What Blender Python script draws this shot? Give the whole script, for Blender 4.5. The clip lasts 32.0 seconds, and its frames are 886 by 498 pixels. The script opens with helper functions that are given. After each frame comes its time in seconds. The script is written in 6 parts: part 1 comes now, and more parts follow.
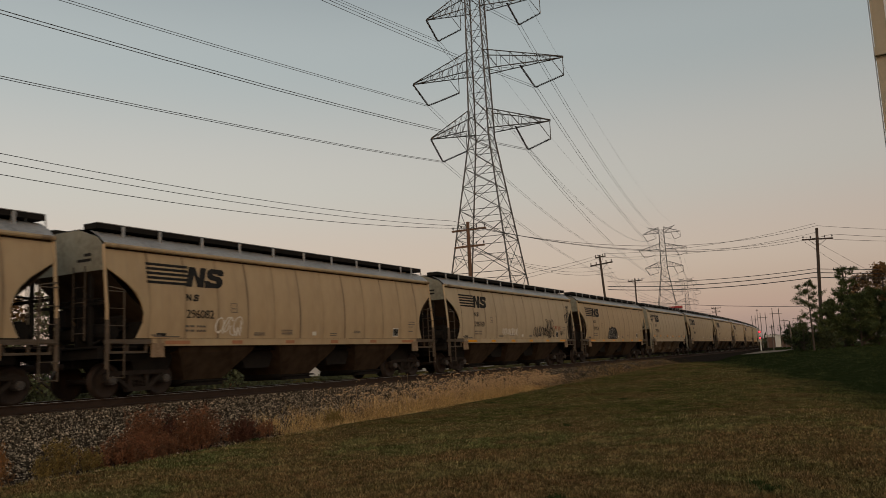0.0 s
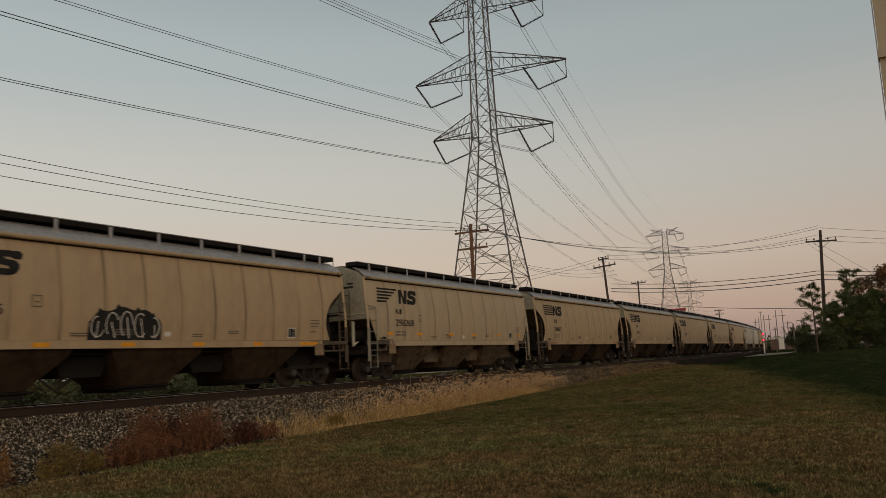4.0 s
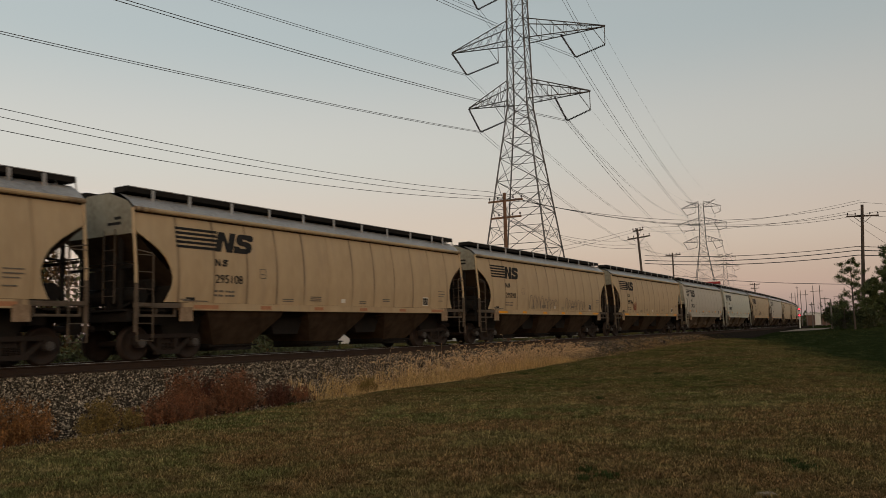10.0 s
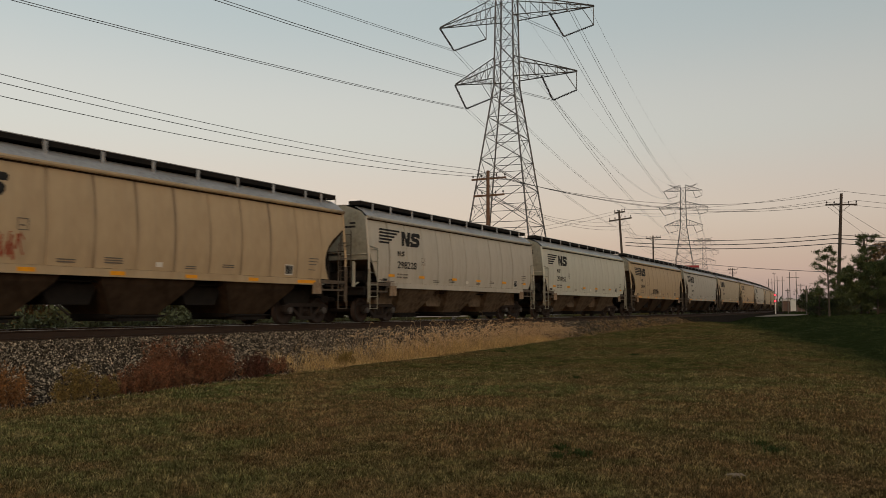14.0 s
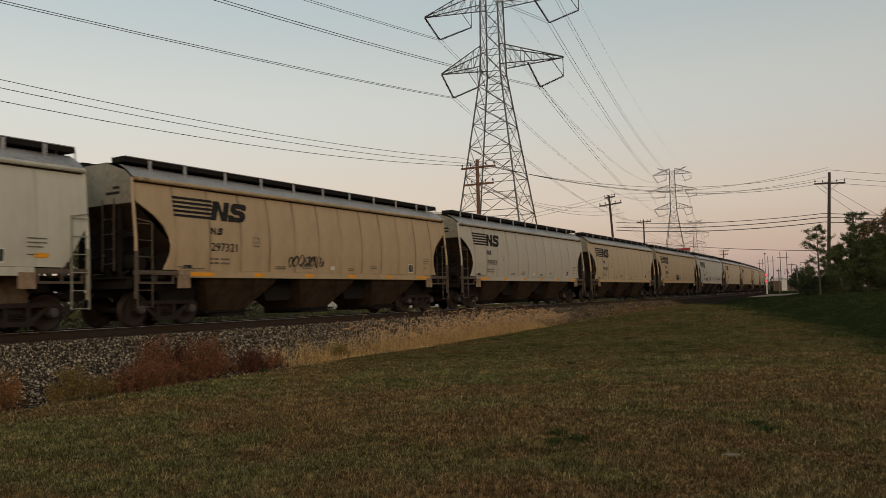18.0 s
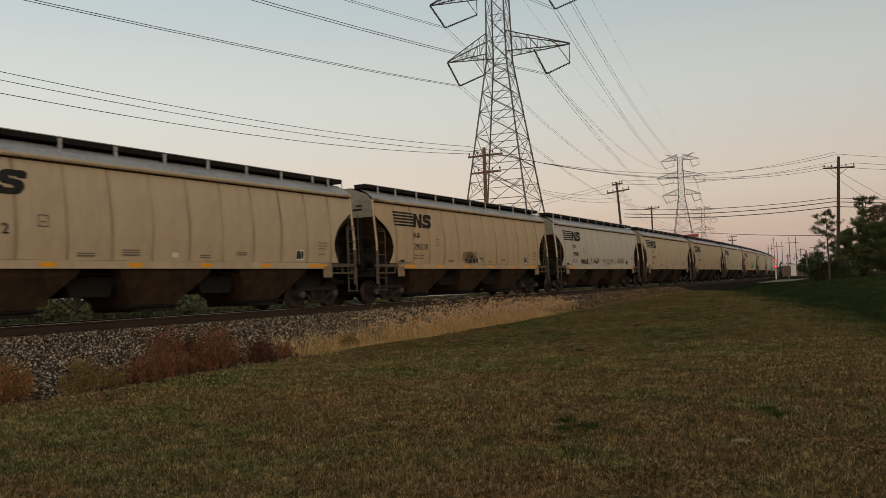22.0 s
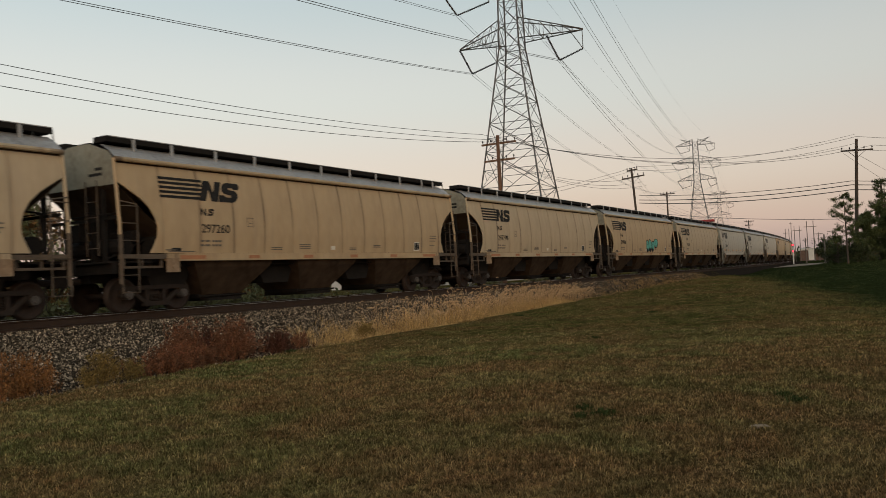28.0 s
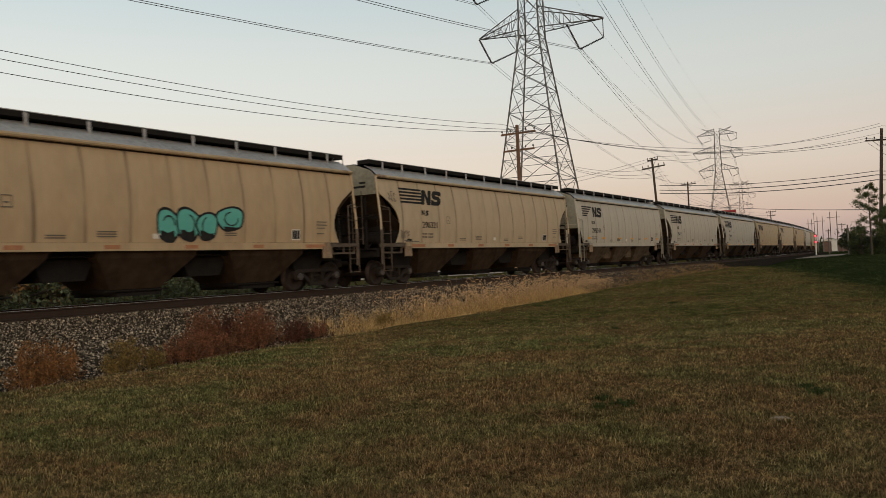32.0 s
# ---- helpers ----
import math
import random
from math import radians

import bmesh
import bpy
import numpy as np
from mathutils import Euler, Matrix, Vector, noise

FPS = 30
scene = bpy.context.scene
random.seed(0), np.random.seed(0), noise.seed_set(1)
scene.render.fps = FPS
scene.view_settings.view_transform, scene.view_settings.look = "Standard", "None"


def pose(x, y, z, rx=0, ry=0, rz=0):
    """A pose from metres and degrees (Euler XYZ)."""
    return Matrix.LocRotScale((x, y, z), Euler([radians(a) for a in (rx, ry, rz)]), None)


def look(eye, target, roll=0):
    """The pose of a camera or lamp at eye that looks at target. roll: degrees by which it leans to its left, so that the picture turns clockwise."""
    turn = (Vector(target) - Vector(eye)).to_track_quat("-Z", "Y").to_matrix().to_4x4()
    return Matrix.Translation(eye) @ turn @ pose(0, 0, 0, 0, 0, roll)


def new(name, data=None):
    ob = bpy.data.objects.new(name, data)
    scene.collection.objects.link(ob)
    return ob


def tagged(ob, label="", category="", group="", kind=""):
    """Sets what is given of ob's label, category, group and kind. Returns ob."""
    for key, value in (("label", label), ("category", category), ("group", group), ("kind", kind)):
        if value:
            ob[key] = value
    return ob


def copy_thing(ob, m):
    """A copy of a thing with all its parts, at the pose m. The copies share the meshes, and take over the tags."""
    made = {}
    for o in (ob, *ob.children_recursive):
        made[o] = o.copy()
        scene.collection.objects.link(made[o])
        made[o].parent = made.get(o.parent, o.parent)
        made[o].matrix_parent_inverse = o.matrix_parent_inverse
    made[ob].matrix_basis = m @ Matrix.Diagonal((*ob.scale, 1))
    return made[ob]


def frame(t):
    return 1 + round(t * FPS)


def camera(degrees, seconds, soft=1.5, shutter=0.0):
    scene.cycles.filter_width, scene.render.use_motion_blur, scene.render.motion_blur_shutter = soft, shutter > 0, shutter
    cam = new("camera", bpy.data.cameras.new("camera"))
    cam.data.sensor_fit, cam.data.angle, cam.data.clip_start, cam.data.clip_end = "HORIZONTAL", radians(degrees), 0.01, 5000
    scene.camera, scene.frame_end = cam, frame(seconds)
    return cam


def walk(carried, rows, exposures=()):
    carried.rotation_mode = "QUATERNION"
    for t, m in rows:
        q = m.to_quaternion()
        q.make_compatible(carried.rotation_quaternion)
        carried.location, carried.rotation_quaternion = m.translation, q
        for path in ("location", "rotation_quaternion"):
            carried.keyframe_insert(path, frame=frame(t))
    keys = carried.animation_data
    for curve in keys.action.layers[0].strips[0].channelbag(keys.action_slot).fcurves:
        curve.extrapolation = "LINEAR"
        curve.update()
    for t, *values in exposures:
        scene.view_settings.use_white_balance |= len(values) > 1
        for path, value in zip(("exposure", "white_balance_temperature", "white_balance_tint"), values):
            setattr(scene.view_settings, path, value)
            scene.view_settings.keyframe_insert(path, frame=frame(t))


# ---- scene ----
# The camera stands on a lawn beside the line: hand-held, it only turns.
# x runs along the track, y away from the camera, z = 0 is the top of the rails.
EYE = Vector((0.0, 0.0, 0.56))
# seconds, heading from +y towards +x, pitch, lean (degrees)
VIEW = (
    (0, 60.55, 7.84, -2.77),
    (0.5, 60.53, 7.90, -2.80),
    (1, 60.43, 7.92, -2.80),
    (1.5, 60.41, 7.94, -2.86),
    (2, 60.46, 7.96, -2.81),
    (2.5, 60.45, 7.99, -2.83),
    (3, 60.44, 8.00, -2.80),
    (3.5, 60.39, 8.00, -2.75),
    (5.5, 60.24, 7.96, -2.72),
    (6, 60.23, 7.96, -2.64),
    (6.5, 60.10, 7.93, -2.55),
    (7, 59.15, 7.71, -2.47),
    (7.5, 58.06, 7.50, -2.13),
    (8, 58.18, 7.33, -1.67),
    (8.5, 58.29, 7.11, -1.56),
    (9, 58.36, 6.62, -1.53),
    (9.5, 58.41, 6.19, -1.53),
    (10, 57.93, 5.84, -1.44),
    (10.5, 58.02, 5.58, -1.36),
    (11, 58.07, 5.41, -1.28),
    (11.5, 58.13, 5.22, -1.24),
    (12, 57.72, 5.03, -1.21),
    (12.5, 58.27, 4.72, -0.88),
    (13, 58.59, 4.49, -0.47),
    (13.5, 58.88, 4.23, 0.12),
    (14, 59.21, 4.15, 0.13),
    (14.5, 60.06, 4.30, -0.46),
    (16.5, 60.20, 3.36, -1.17),
    (17, 59.96, 3.30, -1.25),
    (17.5, 59.88, 3.37, -1.48),
    (18, 59.80, 3.43, -1.58),
    (18.5, 59.69, 3.37, -1.46),
    (19, 59.58, 3.33, -1.53),
    (19.5, 59.61, 3.15, -1.66),
    (20, 59.49, 3.02, -1.86),
    (20.5, 59.49, 2.85, -1.89),
    (21, 59.38, 2.78, -1.92),
    (21.5, 59.21, 2.69, -2.00),
    (22, 59.23, 2.65, -2.13),
    (22.5, 59.09, 2.58, -2.28),
    (23, 59.05, 2.47, -2.40),
    (23.5, 59.00, 2.44, -2.55),
    (24, 58.73, 2.36, -2.66),
    (24.5, 58.72, 2.28, -2.67),
    (25, 58.42, 2.21, -2.75),
    (25.5, 58.27, 2.20, -2.83),
    (27.5, 58.19, 1.92, -2.78),
    (28, 58.15, 1.90, -2.83),
    (28.5, 57.90, 1.78, -2.82),
    (29, 57.43, 1.71, -2.88),
    (29.5, 57.21, 1.45, -3.02),
    (30, 56.88, 1.21, -3.02),
    (30.5, 56.83, 1.07, -2.97),
    (31, 56.59, 1.02, -2.87),
    (31.5, 56.69, 1.15, -2.73),
    (32, 56.78, 1.26, -2.66),
)


def aim(heading, pitch):
    a, b = radians(heading), radians(pitch)
    return EYE + 10 * Vector((math.sin(a) * math.cos(b), math.cos(a) * math.cos(b), math.sin(b)))


cam = camera(57.34, 32.0, soft=0.5, shutter=0.25)
walk(cam, [(t, look(EYE, aim(a, b), r)) for t, a, b, r in VIEW],
     exposures=((0, -0.02, 6600, 10), (6.5, 0.0, 6540, 9), (9, 0.1, 6490, 9), (13, 0.2, 6430, 8), (19, 0.28, 6330, 7), (25, 0.36, 6270, 6), (32, 0.46, 6210, 6)))

# ---- light: after sunset, the glow behind the camera ----
SUN_TURN, SUN_HIGH = 228.0, 24.0      # heading of the glow (from +y towards +x), its height
world = bpy.data.worlds.new("dusk_sky")
scene.world = world
world.use_nodes = True
wn, wl = world.node_tree.nodes, world.node_tree.links
wn.clear()
sky = wn.new("ShaderNodeTexSky")
sky.sky_type, sky.sun_disc = "NISHITA", False
sky.sun_elevation, sky.sun_rotation = radians(2.0), radians(SUN_TURN)
sky.air_density, sky.dust_density, sky.ozone_density = 1.0, 1.5, 1.0
coord = wn.new("ShaderNodeTexCoord")
sep = wn.new("ShaderNodeSeparateXYZ")
wl.new(coord.outputs["Generated"], sep.inputs[0])
ramp = wn.new("ShaderNodeValToRGB")
ramp.color_ramp.interpolation = "EASE"
for pos, col in ((0.0, (0.33, 0.26, 0.25)), (0.05, (0.445, 0.328, 0.308)), (0.12, (0.505, 0.397, 0.362)), (0.22, (0.474, 0.438, 0.408)), (0.36, (0.362, 0.388, 0.388)), (0.48, (0.262, 0.292, 0.302)), (0.65, (0.20, 0.235, 0.26)), (1.0, (0.16, 0.19, 0.22))):
    e = ramp.color_ramp.elements.new(pos) if pos not in (0.0, 1.0) else ramp.color_ramp.elements[0 if pos == 0.0 else -1]
    e.color = (*col, 1)
wl.new(sep.outputs["Z"], ramp.inputs[0])
glow = wn.new("ShaderNodeMixRGB")
glow.blend_type, glow.inputs[0].default_value = "ADD", 0.08
wl.new(ramp.outputs[0], glow.inputs[1])
wl.new(sky.outputs[0], glow.inputs[2])
# the dusk deepens along the line, away from the afterglow
side, sidemap = wn.new("ShaderNodeVectorMath"), wn.new("ShaderNodeMapRange")
side.operation, side.inputs[1].default_value = "DOT_PRODUCT", (-0.5, 0.866, 0.0)
wl.new(coord.outputs["Generated"], side.inputs[0])
sidemap.inputs[1].default_value, sidemap.inputs[2].default_value, sidemap.inputs[3].default_value, sidemap.inputs[4].default_value = -1.0, 1.0, 0.80, 1.20
wl.new(side.outputs["Value"], sidemap.inputs[0])
level = wn.new("ShaderNodeMath")
level.operation, level.inputs[1].default_value = "MULTIPLY", 0.9
wl.new(sidemap.outputs[0], level.inputs[0])
back = wn.new("ShaderNodeBackground")
wl.new(level.outputs[0], back.inputs[1])
wl.new(glow.outputs[0], back.inputs[0])
wout = wn.new("ShaderNodeOutputWorld")
wl.new(back.outputs[0], wout.inputs[0])

sun = new("sun", bpy.data.lights.new("sun", "SUN"))
sun.data.energy, sun.data.angle, sun.data.color = 0.62, radians(40), (1.0, 0.80, 0.62)
sa, sh = radians(SUN_TURN), radians(SUN_HIGH)
sun.matrix_world = look((0, 0, 60), (-60 * math.sin(sa) * math.cos(sh), -60 * math.cos(sa) * math.cos(sh), 60 - 60 * math.sin(sh)))

# ---- materials ----
def stuff_mat(name, base, dark, scale=8.0, fine=60.0, rough=0.7, metal=0.0, bump=0.2, amount=0.6, island=0.0, stretch=(1, 1, 1), spec=0.12, skew=0.0):
    """Two colours mixed by a coarse and a fine noise, with a fine relief."""
    m = bpy.data.materials.new(name)
    m.use_nodes = True
    n, l = m.node_tree.nodes, m.node_tree.links
    b = n["Principled BSDF"]
    b.inputs["Roughness"].default_value, b.inputs["Metallic"].default_value = rough, metal
    b.inputs["Specular IOR Level"].default_value = spec
    tc = n.new("ShaderNodeTexCoord")
    mp = n.new("ShaderNodeMapping")
    mp.inputs["Scale"].default_value = stretch
    l.new(tc.outputs["Object"], mp.inputs[0])
    big, small = n.new("ShaderNodeTexNoise"), n.new("ShaderNodeTexNoise")
    big.inputs["Scale"].default_value, small.inputs["Scale"].default_value = scale, fine
    big.inputs["Detail"].default_value, small.inputs["Detail"].default_value = 6, 3
    l.new(mp.outputs[0], big.inputs[0])
    l.new(mp.outputs[0], small.inputs[0])
    mul = n.new("ShaderNodeMath")
    mul.operation = "MULTIPLY"
    l.new(big.outputs[0], mul.inputs[0])
    l.new(small.outputs[0], mul.inputs[1])
    r = n.new("ShaderNodeMapRange")
    r.inputs[1].default_value, r.inputs[2].default_value = 0.12, 0.42
    r.inputs[4].default_value = amount
    l.new(mul.outputs[0], r.inputs[0])
    mix = n.new("ShaderNodeMixRGB")
    mix.inputs[1].default_value, mix.inputs[2].default_value = (*base, 1), (*dark, 1)
    l.new(r.outputs[0], mix.inputs[0])
    last = mix.outputs[0]
    if island:
        geo, hsv = n.new("ShaderNodeNewGeometry"), n.new("ShaderNodeHueSaturation")
        rng = n.new("ShaderNodeMapRange")
        rng.inputs[3].default_value, rng.inputs[4].default_value = 1 - island, 1 + island
        l.new(geo.outputs["Random Per Island"], rng.inputs[0])
        if skew:
            # most pieces dark, a few pale
            pw = n.new("ShaderNodeMath")
            pw.operation, pw.inputs[1].default_value = "POWER", skew
            l.new(geo.outputs["Random Per Island"], pw.inputs[0])
            l.new(pw.outputs[0], rng.inputs[0])
            rng.inputs[3].default_value, rng.inputs[4].default_value = 0.30, 4.3
        l.new(rng.outputs[0], hsv.inputs["Value"])
        l.new(last, hsv.inputs["Color"])
        last = hsv.outputs[0]
    l.new(last, b.inputs["Base Color"])
    if bump:
        bp = n.new("ShaderNodeBump")
        bp.inputs["Strength"].default_value, bp.inputs["Distance"].default_value = bump, 0.02
        l.new(small.outputs[0], bp.inputs["Height"])
        l.new(bp.outputs[0], b.inputs["Normal"])
    return m


def car_paint(name, base, grime, soot=1.0):
    """Weathered freight-car paint: dust low down, streaks that run down the sheets, soot along the weld seams."""
    m = stuff_mat(name, base, grime, 0.7, 3.5, 0.6, 0, 0.0, 0.5, 0, (1.0, 1.0, 0.5), 0.25)
    n, l = m.node_tree.nodes, m.node_tree.links
    b = n["Principled BSDF"]
    old = b.inputs["Base Color"].links[0].from_socket
    tc = n.new("ShaderNodeTexCoord")
    s = n.new("ShaderNodeSeparateXYZ")
    l.new(tc.outputs["Generated"], s.inputs[0])
    # distance from the nearer seam of the sheet
    d = n.new("ShaderNodeMath")
    d.operation = "SUBTRACT"
    d.inputs[1].default_value = 0.5
    l.new(s.outputs["X"], d.inputs[0])
    a = n.new("ShaderNodeMath")
    a.operation = "ABSOLUTE"
    l.new(d.outputs[0], a.inputs[0])
    seam = n.new("ShaderNodeMapRange")
    seam.inputs[1].default_value, seam.inputs[2].default_value, seam.inputs[4].default_value = 0.446, 0.490, 0.95 * soot
    l.new(a.outputs[0], seam.inputs[0])
    mp, ns = n.new("ShaderNodeMapping"), n.new("ShaderNodeTexNoise")
    mp.inputs["Scale"].default_value = (5.0, 1.0, 0.35)
    ns.inputs["Scale"].default_value, ns.inputs["Detail"].default_value = 1.2, 5
    geo = n.new("ShaderNodeNewGeometry")
    info, jump = n.new("ShaderNodeObjectInfo"), n.new("ShaderNodeVectorMath")
    jump.operation, jump.inputs[1].default_value = "MULTIPLY", (60, 60, 60)
    l.new(info.outputs["Random"], jump.inputs[0])
    l.new(jump.outputs[0], mp.inputs["Location"])
    l.new(tc.outputs["Object"], mp.inputs[0])
    l.new(mp.outputs[0], ns.inputs[0])
    wear = n.new("ShaderNodeMapRange")
    wear.inputs[1].default_value, wear.inputs[2].default_value, wear.inputs[3].default_value, wear.inputs[4].default_value = 0.38, 0.62, 0.04, 0.92
    l.new(ns.outputs[0], wear.inputs[0])
    k = n.new("ShaderNodeMath")
    k.operation = "MULTIPLY"
    l.new(seam.outputs[0], k.inputs[0])
    l.new(wear.outputs[0], k.inputs[1])
    mix = n.new("ShaderNodeMixRGB")
    mix.inputs[2].default_value = (0.115, 0.072, 0.042, 1)
    k.use_clamp = True
    l.new(k.outputs[0], mix.inputs[0])
    l.new(old, mix.inputs[1])
    streak = n.new("ShaderNodeMapRange")
    streak.inputs[1].default_value, streak.inputs[2].default_value, streak.inputs[4].default_value = 0.5, 0.8, 0.30
    l.new(ns.outputs[0], streak.inputs[0])
    mix2 = n.new("ShaderNodeMixRGB")
    mix2.inputs[2].default_value = (0.30, 0.23, 0.16, 1)
    l.new(streak.outputs[0], mix2.inputs[0])
    l.new(mix.outputs[0], mix2.inputs[1])
    l.new(mix2.outputs[0], b.inputs["Base Color"])
    return m


def plain(name, col, rough=0.6, metal=0.0, emit=0.0):
    m = bpy.data.materials.new(name)
    m.use_nodes = True
    b = m.node_tree.nodes["Principled BSDF"]
    b.inputs["Base Color"].default_value = (*col, 1)
    b.inputs["Roughness"].default_value, b.inputs["Metallic"].default_value = rough, metal
    if emit:
        b.inputs["Emission Color"].default_value, b.inputs["Emission Strength"].default_value = (*col, 1), emit
    return m


TAN = car_paint("tan_car_paint", (0.475, 0.355, 0.207), (0.335, 0.228, 0.122))
BEIGE = car_paint("beige_car_paint", (0.490, 0.388, 0.250), (0.355, 0.268, 0.160))
PALE = car_paint("pale_car_paint", (0.50, 0.455, 0.365), (0.38, 0.335, 0.255), 0.7)
WHITE = car_paint("white_car_paint", (0.56, 0.545, 0.44), (0.43, 0.405, 0.31), 0.28)
RUSTPAINT = stuff_mat("rust_streaked_paint", (0.34, 0.25, 0.16), (0.17, 0.105, 0.062), 2.5, 12, 0.7, 0, 0.05, 1.0, spec=0.1)
# end paint greened and darkened for the sky tint and shade on the ends
ENDSHADE = stuff_mat("shaded_end_paint", (0.315, 0.30, 0.23), (0.20, 0.18, 0.13), 1.2, 8, 0.6, 0, 0, 1.0, spec=0.2)
DUST = stuff_mat("dusty_brown_steel", (0.175, 0.13, 0.085), (0.065, 0.046, 0.031), 1.1, 5, 0.8, 0, 0.1, 1.0, spec=0.05)
ROOF = stuff_mat("dusty_metal_roof", (0.38, 0.375, 0.36), (0.22, 0.212, 0.20), 1.2, 9, 0.45, 0.0, 0.05, 1.0, spec=0.4)
BLACK = stuff_mat("black_underframe", (0.016, 0.015, 0.014), (0.032, 0.026, 0.021), 3, 25, 0.8, 0, 0.2, spec=0.04)
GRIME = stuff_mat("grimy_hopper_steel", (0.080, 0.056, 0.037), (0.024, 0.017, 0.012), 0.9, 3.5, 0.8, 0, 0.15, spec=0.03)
TRUCK = stuff_mat("cast_truck_steel", (0.038, 0.030, 0.025), (0.018, 0.015, 0.013), 6, 40, 0.75, 0, 0.3, spec=0.05)
BEARING = stuff_mat("worn_bearing_steel", (0.13, 0.12, 0.11), (0.045, 0.038, 0.033), 8, 40, 0.45, 0.4, 0.1)
WHEEL = stuff_mat("wheel_steel", (0.050, 0.037, 0.030), (0.024, 0.018, 0.015), 5, 30, 0.6, 0.3, 0.15)
INK = stuff_mat("black_lettering", (0.020, 0.021, 0.022), (0.055, 0.048, 0.04), 4, 30, 0.6, 0, 0, spec=0.02)
BARS = stuff_mat("faded_stencil", (0.13, 0.11, 0.09), (0.22, 0.19, 0.15), 6, 40, 0.7, 0, 0)
ORANGE = stuff_mat("yellow_reflector", (0.85, 0.36, 0.015), (0.62, 0.25, 0.02), 5, 30, 0.45, 0, 0)
RUSTREF = stuff_mat("faded_reflector", (0.42, 0.20, 0.10), (0.3, 0.13, 0.07), 5, 30, 0.6, 0, 0)
TEAL = stuff_mat("teal_spray", (0.15, 0.47, 0.39), (0.09, 0.36, 0.30), 4, 30, 0.6, 0, 0)
REDSPRAY = stuff_mat("red_spray", (0.36, 0.10, 0.05), (0.26, 0.08, 0.05), 4, 30, 0.6, 0, 0)
GREYSPRAY = stuff_mat("grey_spray", (0.22, 0.21, 0.19), (0.32, 0.29, 0.25), 4, 30, 0.7, 0, 0)
WHITESPRAY = stuff_mat("white_spray", (0.72, 0.68, 0.58), (0.6, 0.55, 0.45), 4, 30, 0.7, 0, 0)
RAIL = stuff_mat("rusty_rail", (0.048, 0.032, 0.023), (0.026, 0.018, 0.014), 5, 40, 0.8, 0, 0.15)
RAILTOP = stuff_mat("polished_rail_head", (0.55, 0.53, 0.50), (0.4, 0.38, 0.35), 5, 40, 0.5, 0.35, 0)
TIE = stuff_mat("creosoted_wood", (0.075, 0.052, 0.038), (0.04, 0.03, 0.024), 4, 50, 0.85, 0, 0.4, 0.7, 0, (0.3, 2, 2))
STONE = stuff_mat("ballast_stone", (0.195, 0.155, 0.108), (0.060, 0.048, 0.034), 16, 30, 0.85, 0, 0.2, 1.0, 0.95, spec=0.0, skew=3.2)
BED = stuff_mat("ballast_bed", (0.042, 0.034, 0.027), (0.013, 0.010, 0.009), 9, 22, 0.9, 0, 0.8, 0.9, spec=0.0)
STEEL = stuff_mat("weathered_tower_steel", (0.17, 0.165, 0.16), (0.10, 0.085, 0.075), 3, 30, 0.6, 0.3, 0.1)
PORCELAIN = stuff_mat("dark_insulator", (0.035, 0.03, 0.03), (0.06, 0.05, 0.045), 8, 40, 0.35, 0, 0)
CABLE = plain("aluminium_conductor", (0.16, 0.15, 0.15), 0.5, 0.4)
SHEATH = plain("black_cable_sheath", (0.03, 0.03, 0.03), 0.7)
POLE = stuff_mat("weathered_pole_wood", (0.19, 0.108, 0.066), (0.11, 0.062, 0.042), 3, 30, 0.85, 0, 0.4, 0.7, 0, (3, 3, 0.2))
# far poles: haze and sky glare are mixed into this grey
POLEGREY = stuff_mat("hazed_pole_wood", (0.17, 0.145, 0.125), (0.10, 0.085, 0.072), 3, 30, 0.85, 0, 0.4, 0.7, 0, (3, 3, 0.2))
BRICKWALL = stuff_mat("brown_wall", (0.16, 0.10, 0.075), (0.10, 0.065, 0.05), 1, 10, 0.85, 0, 0)
POLEDARK = stuff_mat("dark_pole_wood", (0.09, 0.07, 0.055), (0.05, 0.038, 0.03), 3, 30, 0.85, 0, 0.4, 0.7, 0, (3, 3, 0.2))


